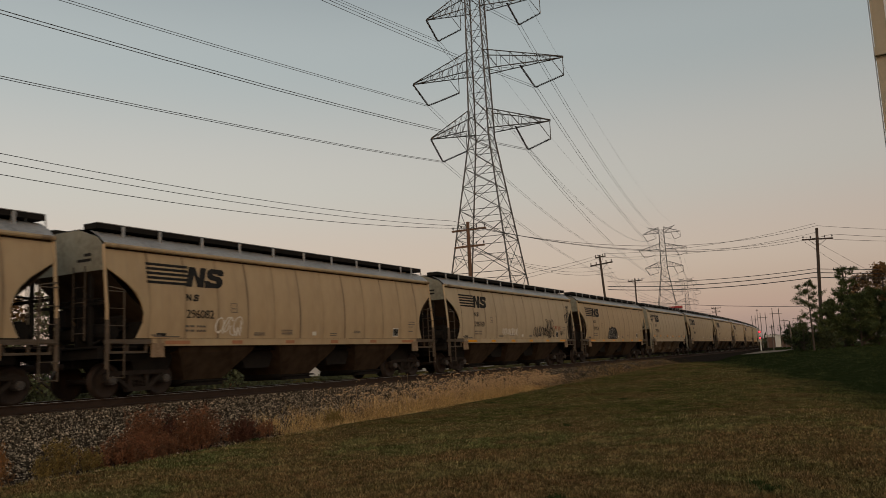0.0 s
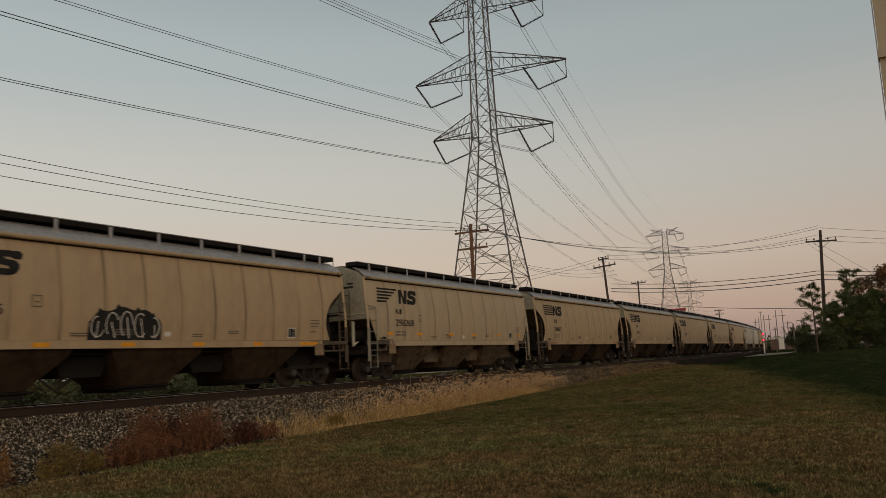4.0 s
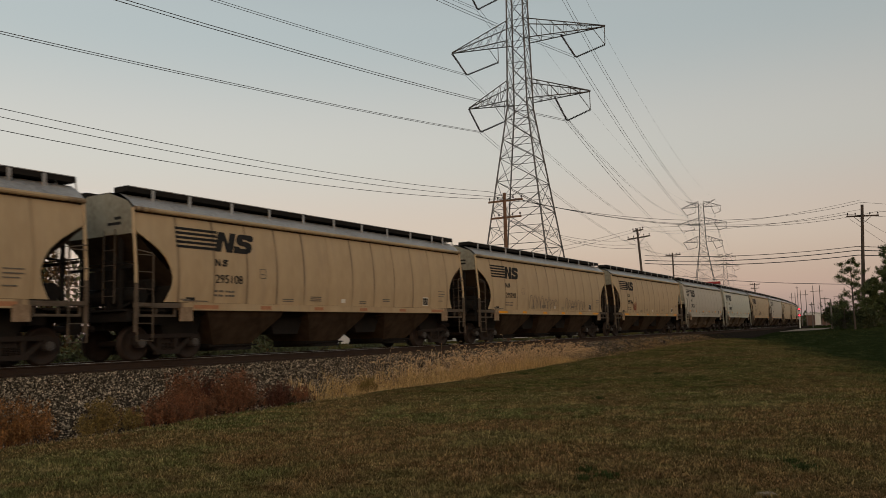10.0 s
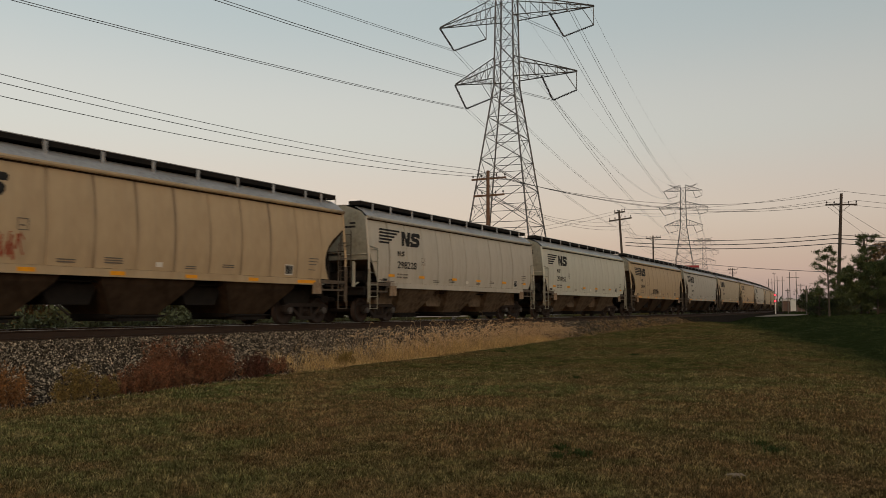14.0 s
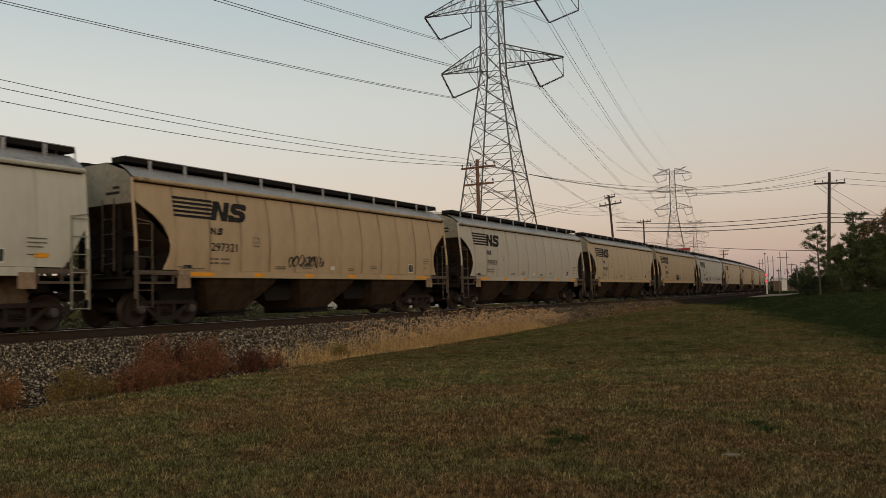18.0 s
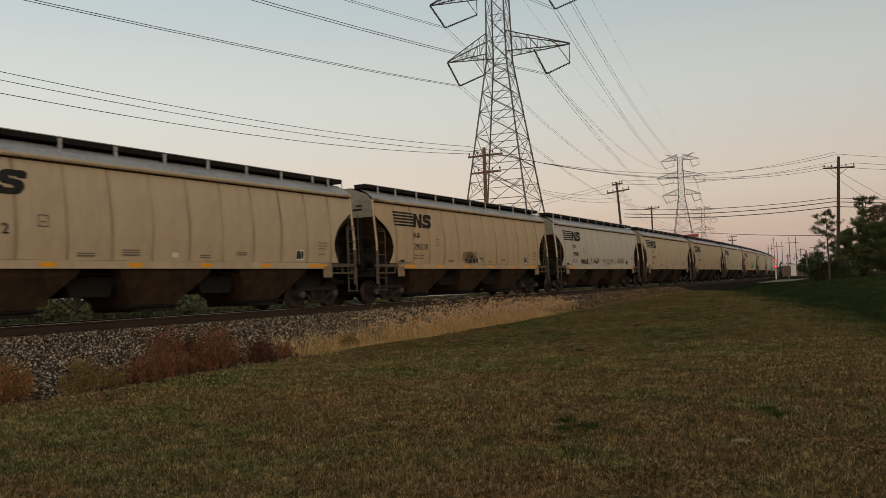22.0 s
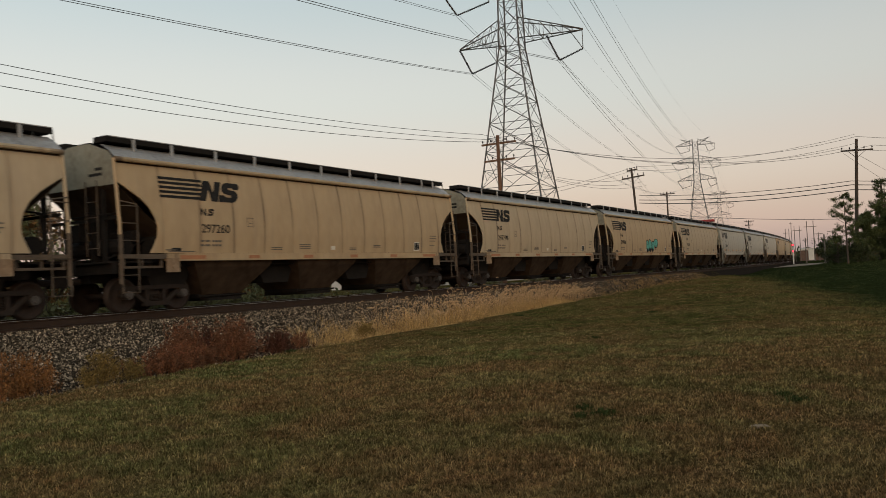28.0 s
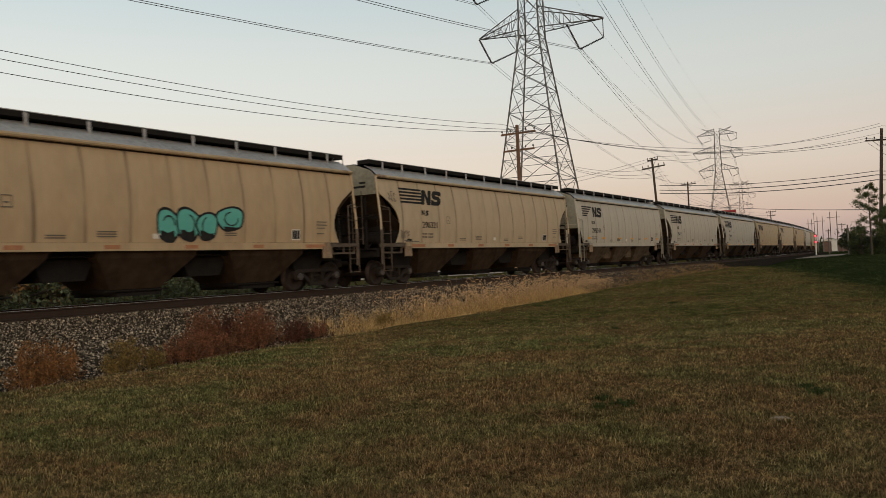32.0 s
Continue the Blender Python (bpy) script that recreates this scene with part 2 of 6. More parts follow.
def turf(name, green, straw, rust, island, bump):
    """Autumn turf: green, straw and rusty patches of several sizes."""
    m = bpy.data.materials.new(name)
    m.use_nodes = True
    n, l = m.node_tree.nodes, m.node_tree.links
    b = n["Principled BSDF"]
    b.inputs["Roughness"].default_value, b.inputs["Specular IOR Level"].default_value = 0.9, 0.0
    tc = n.new("ShaderNodeTexCoord")
    col = None
    for scale, lo, hi, amount, c in ((0.22, 0.48, 0.62, 0.45, straw), (0.42, 0.50, 0.60, 0.70, rust), (1.3, 0.52, 0.62, 0.60, rust), (2.6, 0.49, 0.62, 0.55, straw), (6.5, 0.48, 0.60, 0.55, green)):
        t, r, x = n.new("ShaderNodeTexNoise"), n.new("ShaderNodeMapRange"), n.new("ShaderNodeMixRGB")
        t.inputs["Scale"].default_value, t.inputs["Detail"].default_value = scale, 4
        l.new(tc.outputs["Object"], t.inputs[0])
        r.inputs[1].default_value, r.inputs[2].default_value, r.inputs[4].default_value = lo, hi, amount
        l.new(t.outputs[0], r.inputs[0])
        l.new(r.outputs[0], x.inputs[0])
        if col is None:
            x.inputs[1].default_value = (*green, 1)
        else:
            l.new(col, x.inputs[1])
        x.inputs[2].default_value = (*c, 1)
        col = x.outputs[0]
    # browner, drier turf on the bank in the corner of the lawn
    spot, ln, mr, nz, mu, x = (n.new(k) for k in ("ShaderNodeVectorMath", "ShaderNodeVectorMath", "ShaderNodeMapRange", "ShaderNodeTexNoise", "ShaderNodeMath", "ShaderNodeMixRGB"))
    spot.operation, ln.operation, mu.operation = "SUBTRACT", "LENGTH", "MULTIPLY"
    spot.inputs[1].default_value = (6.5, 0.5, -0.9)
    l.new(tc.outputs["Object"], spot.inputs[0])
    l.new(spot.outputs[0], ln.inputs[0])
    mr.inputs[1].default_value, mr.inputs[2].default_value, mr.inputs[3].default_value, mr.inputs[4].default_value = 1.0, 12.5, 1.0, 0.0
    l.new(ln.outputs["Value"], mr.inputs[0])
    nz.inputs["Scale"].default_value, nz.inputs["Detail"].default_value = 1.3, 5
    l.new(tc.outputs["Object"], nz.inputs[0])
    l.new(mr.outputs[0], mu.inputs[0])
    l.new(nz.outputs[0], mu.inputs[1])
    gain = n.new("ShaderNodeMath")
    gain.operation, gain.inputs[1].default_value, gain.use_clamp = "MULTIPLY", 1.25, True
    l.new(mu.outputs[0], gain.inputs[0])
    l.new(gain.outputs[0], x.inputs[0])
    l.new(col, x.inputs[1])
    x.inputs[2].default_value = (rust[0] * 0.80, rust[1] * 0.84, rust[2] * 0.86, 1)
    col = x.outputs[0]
    # far side of the bank: the turf colour itself is made darker and greener
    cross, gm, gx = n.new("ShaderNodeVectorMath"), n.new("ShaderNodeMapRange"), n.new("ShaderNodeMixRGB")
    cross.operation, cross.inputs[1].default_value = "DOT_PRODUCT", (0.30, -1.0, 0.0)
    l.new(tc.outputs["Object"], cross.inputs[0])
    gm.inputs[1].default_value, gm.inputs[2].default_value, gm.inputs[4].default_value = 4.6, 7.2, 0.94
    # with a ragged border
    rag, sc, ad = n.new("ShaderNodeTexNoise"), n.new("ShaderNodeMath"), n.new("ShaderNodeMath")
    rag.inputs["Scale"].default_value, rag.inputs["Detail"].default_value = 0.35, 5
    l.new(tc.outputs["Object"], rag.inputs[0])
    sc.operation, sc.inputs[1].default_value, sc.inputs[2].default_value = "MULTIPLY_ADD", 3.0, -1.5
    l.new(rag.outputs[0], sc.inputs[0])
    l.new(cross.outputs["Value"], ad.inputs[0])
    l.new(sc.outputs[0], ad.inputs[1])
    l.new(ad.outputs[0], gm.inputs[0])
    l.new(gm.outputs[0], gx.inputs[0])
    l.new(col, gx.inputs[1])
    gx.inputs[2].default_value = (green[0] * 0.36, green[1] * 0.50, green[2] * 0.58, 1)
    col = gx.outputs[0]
    # uneven growth, in patches and in tufts
    for scale, lo, hi in ((3.5, 0.8, 1.25), (19.0, 0.55, 1.55)):
        t, r, hs = n.new("ShaderNodeTexNoise"), n.new("ShaderNodeMapRange"), n.new("ShaderNodeHueSaturation")
        t.inputs["Scale"].default_value, t.inputs["Detail"].default_value = scale, 3
        l.new(tc.outputs["Object"], t.inputs[0])
        r.inputs[1].default_value, r.inputs[2].default_value, r.inputs[3].default_value, r.inputs[4].default_value = 0.36, 0.64, lo, hi
        l.new(t.outputs[0], r.inputs[0])
        l.new(r.outputs[0], hs.inputs["Value"])
        l.new(col, hs.inputs["Color"])
        col = hs.outputs[0]
    if island:
        geo, hsv, rg = n.new("ShaderNodeNewGeometry"), n.new("ShaderNodeHueSaturation"), n.new("ShaderNodeMapRange")
        rg.inputs[3].default_value, rg.inputs[4].default_value = 1 - island, 1 + island
        l.new(geo.outputs["Random Per Island"], rg.inputs[0])
        l.new(rg.outputs[0], hsv.inputs["Value"])
        l.new(col, hsv.inputs["Color"])
        col = hsv.outputs[0]
    l.new(col, b.inputs["Base Color"])
    if bump:
        bp, t = n.new("ShaderNodeBump"), n.new("ShaderNodeTexNoise")
        t.inputs["Scale"].default_value, t.inputs["Detail"].default_value = 14, 6
        l.new(tc.outputs["Object"], t.inputs[0])
        bp.inputs["Strength"].default_value, bp.inputs["Distance"].default_value = bump, 0.05
        l.new(t.outputs[0], bp.inputs["Height"])
        l.new(bp.outputs[0], b.inputs["Normal"])
    return m


ORANGEWEED = stuff_mat("orange_weed_leaf", (0.30, 0.14, 0.048), (0.11, 0.060, 0.028), 3.5, 12, 0.8, 0, 0, 1.0, 0.5, spec=0.1)
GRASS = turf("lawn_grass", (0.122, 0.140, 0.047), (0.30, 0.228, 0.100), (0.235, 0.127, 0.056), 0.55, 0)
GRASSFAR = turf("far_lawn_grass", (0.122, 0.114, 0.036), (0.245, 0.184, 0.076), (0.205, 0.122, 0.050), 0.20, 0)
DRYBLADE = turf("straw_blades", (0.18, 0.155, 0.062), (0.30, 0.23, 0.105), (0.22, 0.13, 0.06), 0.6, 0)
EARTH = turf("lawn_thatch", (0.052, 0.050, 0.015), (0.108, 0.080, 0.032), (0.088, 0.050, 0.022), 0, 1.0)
HAY = stuff_mat("dry_grass", (0.64, 0.44, 0.185), (0.40, 0.24, 0.09), 1.5, 8, 0.8, 0, 0, 1.0, 0.6, spec=0.15)
SEED = stuff_mat("seed_head", (0.60, 0.42, 0.24), (0.42, 0.28, 0.14), 5, 30, 0.85, 0, 0, 1.0, 0.4, spec=0.1)
VERGE = stuff_mat("verge_grass", (0.105, 0.095, 0.034), (0.050, 0.044, 0.018), 1.5, 8, 0.9, 0, 0, 1.0, 0.5, spec=0.0)
MATTED = stuff_mat("matted_dry_grass", (0.40, 0.255, 0.11), (0.20, 0.12, 0.05), 1.5, 8, 0.85, 0, 0, 1.0, 0.6, spec=0.05)
BROWNWEED = stuff_mat("dark_weed_leaf", (0.125, 0.052, 0.034), (0.050, 0.032, 0.020), 3.5, 12, 0.8, 0, 0, 1.0, 0.5, spec=0.05)
REDWEED = stuff_mat("red_weed_leaf", (0.235, 0.098, 0.048), (0.085, 0.048, 0.027), 3.5, 12, 0.8, 0, 0, 1.0, 0.5, spec=0.1)
STRAWWEED = stuff_mat("straw_weed", (0.24, 0.16, 0.05), (0.13, 0.10, 0.035), 1.5, 9, 0.8, 0, 0, 1.0, 0.5, spec=0.1)
LEAF = stuff_mat("dark_leaf", (0.050, 0.060, 0.022), (0.028, 0.034, 0.014), 0.6, 4, 0.7, 0, 0, 1.0, 0.5, spec=0.2)
NEEDLE = stuff_mat("pine_needle", (0.088, 0.105, 0.038), (0.048, 0.060, 0.022), 0.6, 4, 0.75, 0, 0, 1.0, 0.45, spec=0.1)
LEAF2 = stuff_mat("autumn_leaf", (0.20, 0.098, 0.034), (0.085, 0.066, 0.024), 0.6, 4, 0.7, 0, 0, 1.0, 0.5, spec=0.2)
GREENWEED = stuff_mat("weed_leaf", (0.048, 0.064, 0.022), (0.030, 0.040, 0.015), 3, 20, 0.9, 0, 0, 1.0, 0.4, spec=0.0)
LADDER = stuff_mat("worn_ladder_steel", (0.135, 0.106, 0.078), (0.07, 0.054, 0.039), 3, 25, 0.6, 0, 0, 1.0, spec=0.1)
SCRUB = stuff_mat("scrub_leaf", (0.165, 0.170, 0.080), (0.098, 0.100, 0.046), 0.6, 4, 0.75, 0, 0, 1.0, 0.5, spec=0.15)
BARK = stuff_mat("bark", (0.09, 0.07, 0.055), (0.05, 0.04, 0.03), 5, 30, 0.9, 0, 0.5)
GRAVEL = stuff_mat("pale_gravel", (0.30, 0.24, 0.18), (0.18, 0.14, 0.10), 1.2, 18, 0.95, 0, 0.4, 1.0)
CABINET = stuff_mat("white_cabinet_paint", (0.70, 0.68, 0.62), (0.55, 0.52, 0.46), 2, 20, 0.5, 0, 0)
REDLAMP = plain("red_signal_lamp", (1.0, 0.05, 0.07), 0.4, 0, 2.2)
BEIGEPOST = stuff_mat("beige_metal_cladding", (0.44, 0.37, 0.26), (0.38, 0.31, 0.22), 2, 20, 0.55, 0, 0.05)
PANEL = stuff_mat("white_sign_panel", (0.72, 0.72, 0.70), (0.62, 0.62, 0.60), 2, 20, 0.4, 0, 0)
REDROOF = stuff_mat("red_metal_roof", (0.35, 0.05, 0.05), (0.25, 0.04, 0.04), 2, 20, 0.5, 0, 0)
FARWALL = stuff_mat("pale_wall", (0.55, 0.52, 0.47), (0.45, 0.42, 0.38), 1, 10, 0.7, 0, 0)


# ---- mesh helpers ----
def box(bm, c, s, m=None):
    """A box with centre c and size s."""
    x, y, z = (v / 2 for v in s)
    vs = [Vector((a * x, b * y, d * z)) for a in (-1, 1) for b in (-1, 1) for d in (-1, 1)]
    vs = [bm.verts.new((m @ v if m else v) + Vector(c)) for v in vs]
    for f in ((0, 1, 3, 2), (4, 6, 7, 5), (0, 4, 5, 1), (2, 3, 7, 6), (0, 2, 6, 4), (1, 5, 7, 3)):
        bm.faces.new([vs[i] for i in f])


def rod(bm, p, q, r, r2=None, n=6, cap=True):
    """A round bar from p to q."""
    p, q = Vector(p), Vector(q)
    r2 = r if r2 is None else r2
    ax = (q - p).normalized()
    u = ax.cross(Vector((0, 0, 1)) if abs(ax.z) < 0.9 else Vector((1, 0, 0))).normalized()
    v = ax.cross(u)
    a = [bm.verts.new(p + r * (math.cos(6.28319 * i / n) * u + math.sin(6.28319 * i / n) * v)) for i in range(n)]
    b = [bm.verts.new(q + r2 * (math.cos(6.28319 * i / n) * u + math.sin(6.28319 * i / n) * v)) for i in range(n)]
    for i in range(n):
        bm.faces.new((a[i], a[(i + 1) % n], b[(i + 1) % n], b[i]))
    if cap:
        bm.faces.new(a[::-1])
        bm.faces.new(b)


def tube(bm, pts, r, n=4):
    """One bent round bar through the points."""
    pts = [Vector(p) for p in pts]
    rings = []
    for i, p in enumerate(pts):
        ax = (pts[min(i + 1, len(pts) - 1)] - pts[max(i - 1, 0)]).normalized()
        u = ax.cross(Vector((0, 0, 1)) if abs(ax.z) < 0.9 else Vector((1, 0, 0))).normalized()
        v = ax.cross(u)
        rings.append([bm.verts.new(p + r * (math.cos(6.28319 * k / n) * u + math.sin(6.28319 * k / n) * v)) for k in range(n)])
    for a, c in zip(rings, rings[1:]):
        for k in range(n):
            bm.faces.new((a[k], a[(k + 1) % n], c[(k + 1) % n], c[k]))
    bm.faces.new(rings[0][::-1])
    bm.faces.new(rings[-1])


def angle_bar(bm, p, q, w):
    rod(bm, p, q, w * 0.62, n=4)


def prism(bm, pts, y0, y1):
    """An outline in x and z, from y0 to y1."""
    a = [bm.verts.new((x, y0, z)) for x, z in pts]
    b = [bm.verts.new((x, y1, z)) for x, z in pts]
    n = len(pts)
    bm.faces.new(a)
    bm.faces.new(b[::-1])
    for i in range(n):
        bm.faces.new((a[i], b[i], b[(i + 1) % n], a[(i + 1) % n]))


def mesh_of(name, bm, mat, smooth=False):
    bmesh.ops.recalc_face_normals(bm, faces=bm.faces[:])
    me = bpy.data.meshes.new(name)
    bm.to_mesh(me)
    bm.free()
    me.materials.append(mat)
    if smooth:
        for p in me.polygons:
            p.use_smooth = True
    return me


def part(name, bm, mat, parent, label="", at=None, smooth=False):
    """One mesh object under a thing or a part."""
    me = bm if isinstance(bm, bpy.types.Mesh) else mesh_of(name, bm, mat, smooth)
    ob = new(name, me)
    ob.parent = parent
    if at is not None:
        ob.matrix_basis = at
    if label:
        ob["label"] = label
    return ob


def thing(name, label, category, m=None, group="", kind=""):
    ob = new(name)
    ob.empty_display_size = 0.2
    if m is not None:
        ob.matrix_basis = m
    return tagged(ob, label, category, group, kind)


def raw_mesh(name, verts, faces, mat):
    """A mesh from arrays: faces all of one size."""
    verts, faces = np.asarray(verts, np.float32), np.asarray(faces, np.int32)
    me = bpy.data.meshes.new(name)
    n, k = faces.shape
    me.vertices.add(len(verts))
    me.vertices.foreach_set("co", verts.ravel())
    me.loops.add(n * k)
    me.loops.foreach_set("vertex_index", faces.ravel())
    me.polygons.add(n)
    me.polygons.foreach_set("loop_start", np.arange(0, n * k, k, dtype=np.int32))
    me.update(calc_edges=True)
    me.validate()
    me.materials.append(mat)
    return me


def B():
    return bmesh.new()

# ---- ground: one sheet, with the railway bed across it ----
CURVE = 1923.0                        # radius of the track
MID = 19.15                           # y of the track's centre line beside the camera


BEND, TIGHT = 80.0, 1.0 / (1.0 / CURVE + 0.00025)      # from here on the curve is tighter


def mid_y(x):
    return MID + x * x / (2 * CURVE) + 0.000125 * np.maximum(x - BEND, 0.0) ** 2


def on_track(u):
    """Place and heading at u metres along the track."""
    a = min(u, BEND) / CURVE
    x, y = CURVE * math.sin(a), MID + CURVE * (1 - math.cos(a))
    if u > BEND:
        b = a + (u - BEND) / TIGHT
        x, y, a = x + TIGHT * (math.sin(b) - math.sin(a)), y + TIGHT * (math.cos(a) - math.cos(b)), b
    return x, y, math.degrees(a)


LAWN_X = (-400, 14, 22, 30, 40, 48, 58, 66, 80, 94, 130, 200, 3000)
LAWN_Z = (-0.94, -0.94, -0.92, -0.86, -0.78, -0.73, -0.68, -0.62, -0.55, -0.48, -0.40, -0.4, -0.5)
RISE = (0, 0, 0.06, 0.16, 0.32, 0.44, 0.62, 0.74, 0.76, 0.66, 0.30, 0.0, 0.0)    # the lawn climbs away from the track
EDGE_X = (-400, 0, 7, 10, 15, 20, 33, 60, 3000)
EDGE_O = (-8.6, -8.2, -7.5, -7.2, -6.45, -6.3, -5.3, -3.5, -3.3)


def lawn_edge(x):
    return float(np.interp(x, EDGE_X, EDGE_O))


def ground_z(x, o):
    """Height of the ground at x and at o metres beyond the track's centre line."""
    lawn = float(np.interp(x, LAWN_X, LAWN_Z))
    e = lawn_edge(x)
    f = min(1.0, max(0.0, (e - o) / 14.0))
    lawn += float(np.interp(x, LAWN_X, RISE)) * f * f * (3 - 2 * f)
    # a shallow hollow behind the bank, before the trees
    q = 0.30 * x - (mid_y(x) + o)
    lawn -= 0.30 * math.exp(-((q - 8.5) / 2.6) ** 2) * min(1.0, max(0.0, (x - 8) / 10))
    if o <= e:
        return lawn + 0.05 * noise.noise((x * 0.12, o * 0.12, 3.0)) * min(1, (e - o) / 2)
    if o < -1.75:
        f = (o - e) / (-1.75 - e)
        return lawn + (-0.25 - lawn) * f ** 1.05 - 0.16 * math.exp(-((o - e - 0.6) / 0.6) ** 2)
    if o < 1.75:
        return -0.25
    if o < 5.5:
        return -0.25 - 0.64 * (o - 1.75) / 3.75
    return -0.89 + 0.15 * noise.noise((x * 0.05, o * 0.05, 0)) * min(1, (o - 5.5) / 8)


xs = sorted(set([-1500, -700, -300, -150, -80, -50] + list(range(-40, 60, 1)) + list(range(60, 160, 4)) + list(range(160, 420, 20)) + [500, 700, 1000, 1600, 2600]))
os_ = sorted(set([-900, -500, -250, -150, -110, -90, -75] + list(range(-64, -10, 2)) + [v * 0.4 for v in range(-25, 16)] + list(range(7, 20, 2)) + [24, 30, 40, 60, 90, 140, 220, 400, 800, 1500, 2500]))
vs, fs, mi = [], [], []
for x in xs:
    for o in os_:
        vs.append((x, (mid_y(x) if abs(x) < 600 else mid_y(600)) + o, ground_z(x, o)))
no = len(os_)
for i in range(len(xs) - 1):
    for j in range(no - 1):
        fs.append((i * no + j, (i + 1) * no + j, (i + 1) * no + j + 1, i * no + j + 1))
        x, o = (xs[i] + xs[i + 1]) / 2, (os_[j] + os_[j + 1]) / 2
        k = 0
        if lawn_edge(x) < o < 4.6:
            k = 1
        if 106 < x < 150 and -8.5 < o < -3.0:
            k = 2
        if o >= 4.6 and o < 14:
            k = 2
        mi.append(k)
me = raw_mesh("ground", vs, fs, EARTH)
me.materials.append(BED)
me.materials.append(GRAVEL)
me.polygons.foreach_set("material_index", mi)
for p in me.polygons:
    p.use_smooth = True
ground = tagged(new("ground", me), "mown autumn lawn beside a gravel railway bed", "ground", kind="structure")

rng = np.random.default_rng(7)


def blades(name, pos, height, width, lean, mat, tip_bend=0.3):
    """Grass blades: each a tapered, bent strip of three triangles."""
    n = len(pos)
    a = rng.uniform(0, 2 * np.pi, n)
    side = np.stack([np.cos(a), np.sin(a), np.zeros(n)], 1) * width[:, None]
    b = rng.uniform(0, 2 * np.pi, n)
    out = np.stack([np.cos(b), np.sin(b), np.zeros(n)], 1) * (lean * height)[:, None]
    up = np.array([0, 0, 1.0]) * height[:, None]
    v = np.stack([pos - side / 2, pos + side / 2, pos + out * 0.35 + up * 0.6 - side * 0.35, pos + out * 0.35 + up * 0.6 + side * 0.35, pos + out + up * (1 - tip_bend * lean[:, None])], 1)
    base = np.arange(n)[:, None] * 5
    f = np.concatenate([base + np.array([0, 1, 3]), base + np.array([0, 3, 2]), base + np.array([2, 3, 4])])
    return raw_mesh(name, v.reshape(-1, 3), f, mat)


def lawn_points(n, near, far, low, high):
    d = near * (far / near) ** rng.uniform(0, 1, n)
    a = np.radians(rng.uniform(low, high, n))
    x, y = d * np.sin(a), d * np.cos(a)
    o = y - mid_y(x)
    e = np.interp(x, EDGE_X, EDGE_O) + rng.normal(0, 0.12, n)
    ok = o < e
    x, y, o, d = x[ok], y[ok], o[ok], d[ok]
    z = np.array([ground_z(p, q) for p, q in zip(x, o)])
    return np.stack([x, y, z], 1), d


def turf_blades(name, label, tufts, per, near, far, low, high, hmin, hmax, mat):
    """Tufts of blades that lean out from their roots."""
    c, d = lawn_points(tufts, near, far, low, high)
    n = len(c)
    grow = np.array([1 + 0.5 * noise.noise((p[0] * 0.9, p[1] * 0.9, 2)) for p in c])
    c, d, grow = np.repeat(c, per, 0), np.repeat(d, per), np.repeat(grow, per)
    m = len(c)
    c = c + np.stack([rng.normal(0, 1, m), rng.normal(0, 1, m), np.zeros(m)], 1) * (0.018 + 0.0028 * d)[:, None] - np.array([0, 0, 0.006])
    h = rng.uniform(hmin, hmax, m) * grow * (1 + d / 60)
    return tagged(new(name, blades(name, c, h, 0.0028 + 0.00055 * d, rng.uniform(0.25, 1.8, m), mat)), label, "grass", kind="stuff")


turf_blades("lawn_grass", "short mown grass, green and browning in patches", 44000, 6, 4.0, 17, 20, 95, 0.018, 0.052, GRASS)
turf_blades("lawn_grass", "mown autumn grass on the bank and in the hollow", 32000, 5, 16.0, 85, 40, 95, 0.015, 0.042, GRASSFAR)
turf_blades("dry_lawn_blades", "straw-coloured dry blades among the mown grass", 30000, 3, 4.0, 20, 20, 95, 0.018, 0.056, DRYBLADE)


def weed_patch(name, label, cx, cy, w, dep, hgt, plants, mat, leaf=0.016, category="weeds"):
    """Bushy weeds: upright plants, each with branching stems set with small leaves, tallest in the middle."""
    v, f, lv, lf = [], [], [], []

    def quad(a, b, t):
        k = len(v)
        v.extend([a - t, a + t, b])
        f.append((k, k + 1, k + 2))
    for _ in range(plants):
        u, t = rng.normal(0, 0.40), rng.normal(0, 0.40)
        if u * u + t * t > 1:
            continue
        x0, y0 = cx + u * w / 2, cy + t * dep / 2
        root = np.array([x0, y0, ground_z(x0, y0 - mid_y(x0))])
        top = hgt * (1 - 0.6 * (u * u + t * t)) * rng.uniform(0.55, 1.15)
        lean = np.array([rng.normal(0, 0.16), rng.normal(0, 0.16), 1.0]) * top
        quad(root, root + lean, np.array([0.004, 0.0, 0.0]))
        for q in range(15):
            s = 0.12 + 0.86 * q / 14
            a = rng.uniform(0, 6.283)
            reach = top * (0.36 * (1 - s) + 0.06) * rng.uniform(0.6, 1.3)
            p = root + lean * s
            e = p + np.array([math.cos(a) * reach, math.sin(a) * reach, reach * rng.uniform(0.5, 1.2)])
            quad(p, e, np.array([0.002, 0.0, 0.0]))
            for _ in range(9):
                c = p + (e - p) * rng.uniform(0.2, 1.05) + rng.normal(0, 0.012, 3)
                g, hh = rng.normal(0, leaf, 3), rng.normal(0, leaf, 3)
                k = len(lv)
                lv.extend([c, c + g, c + hh])
                lf.append((k, k + 1, k + 2))
    base = np.array([cx, cy, ground_z(cx, cy - mid_y(cx))])
    weed = thing(name, label, category, pose(*base))
    part("stems", raw_mesh("stems", np.array(v) - base, f, mat), mat, weed)
    part("leaves", raw_mesh("leaves", np.array(lv) - base, lf, mat), mat, weed)
    return weed


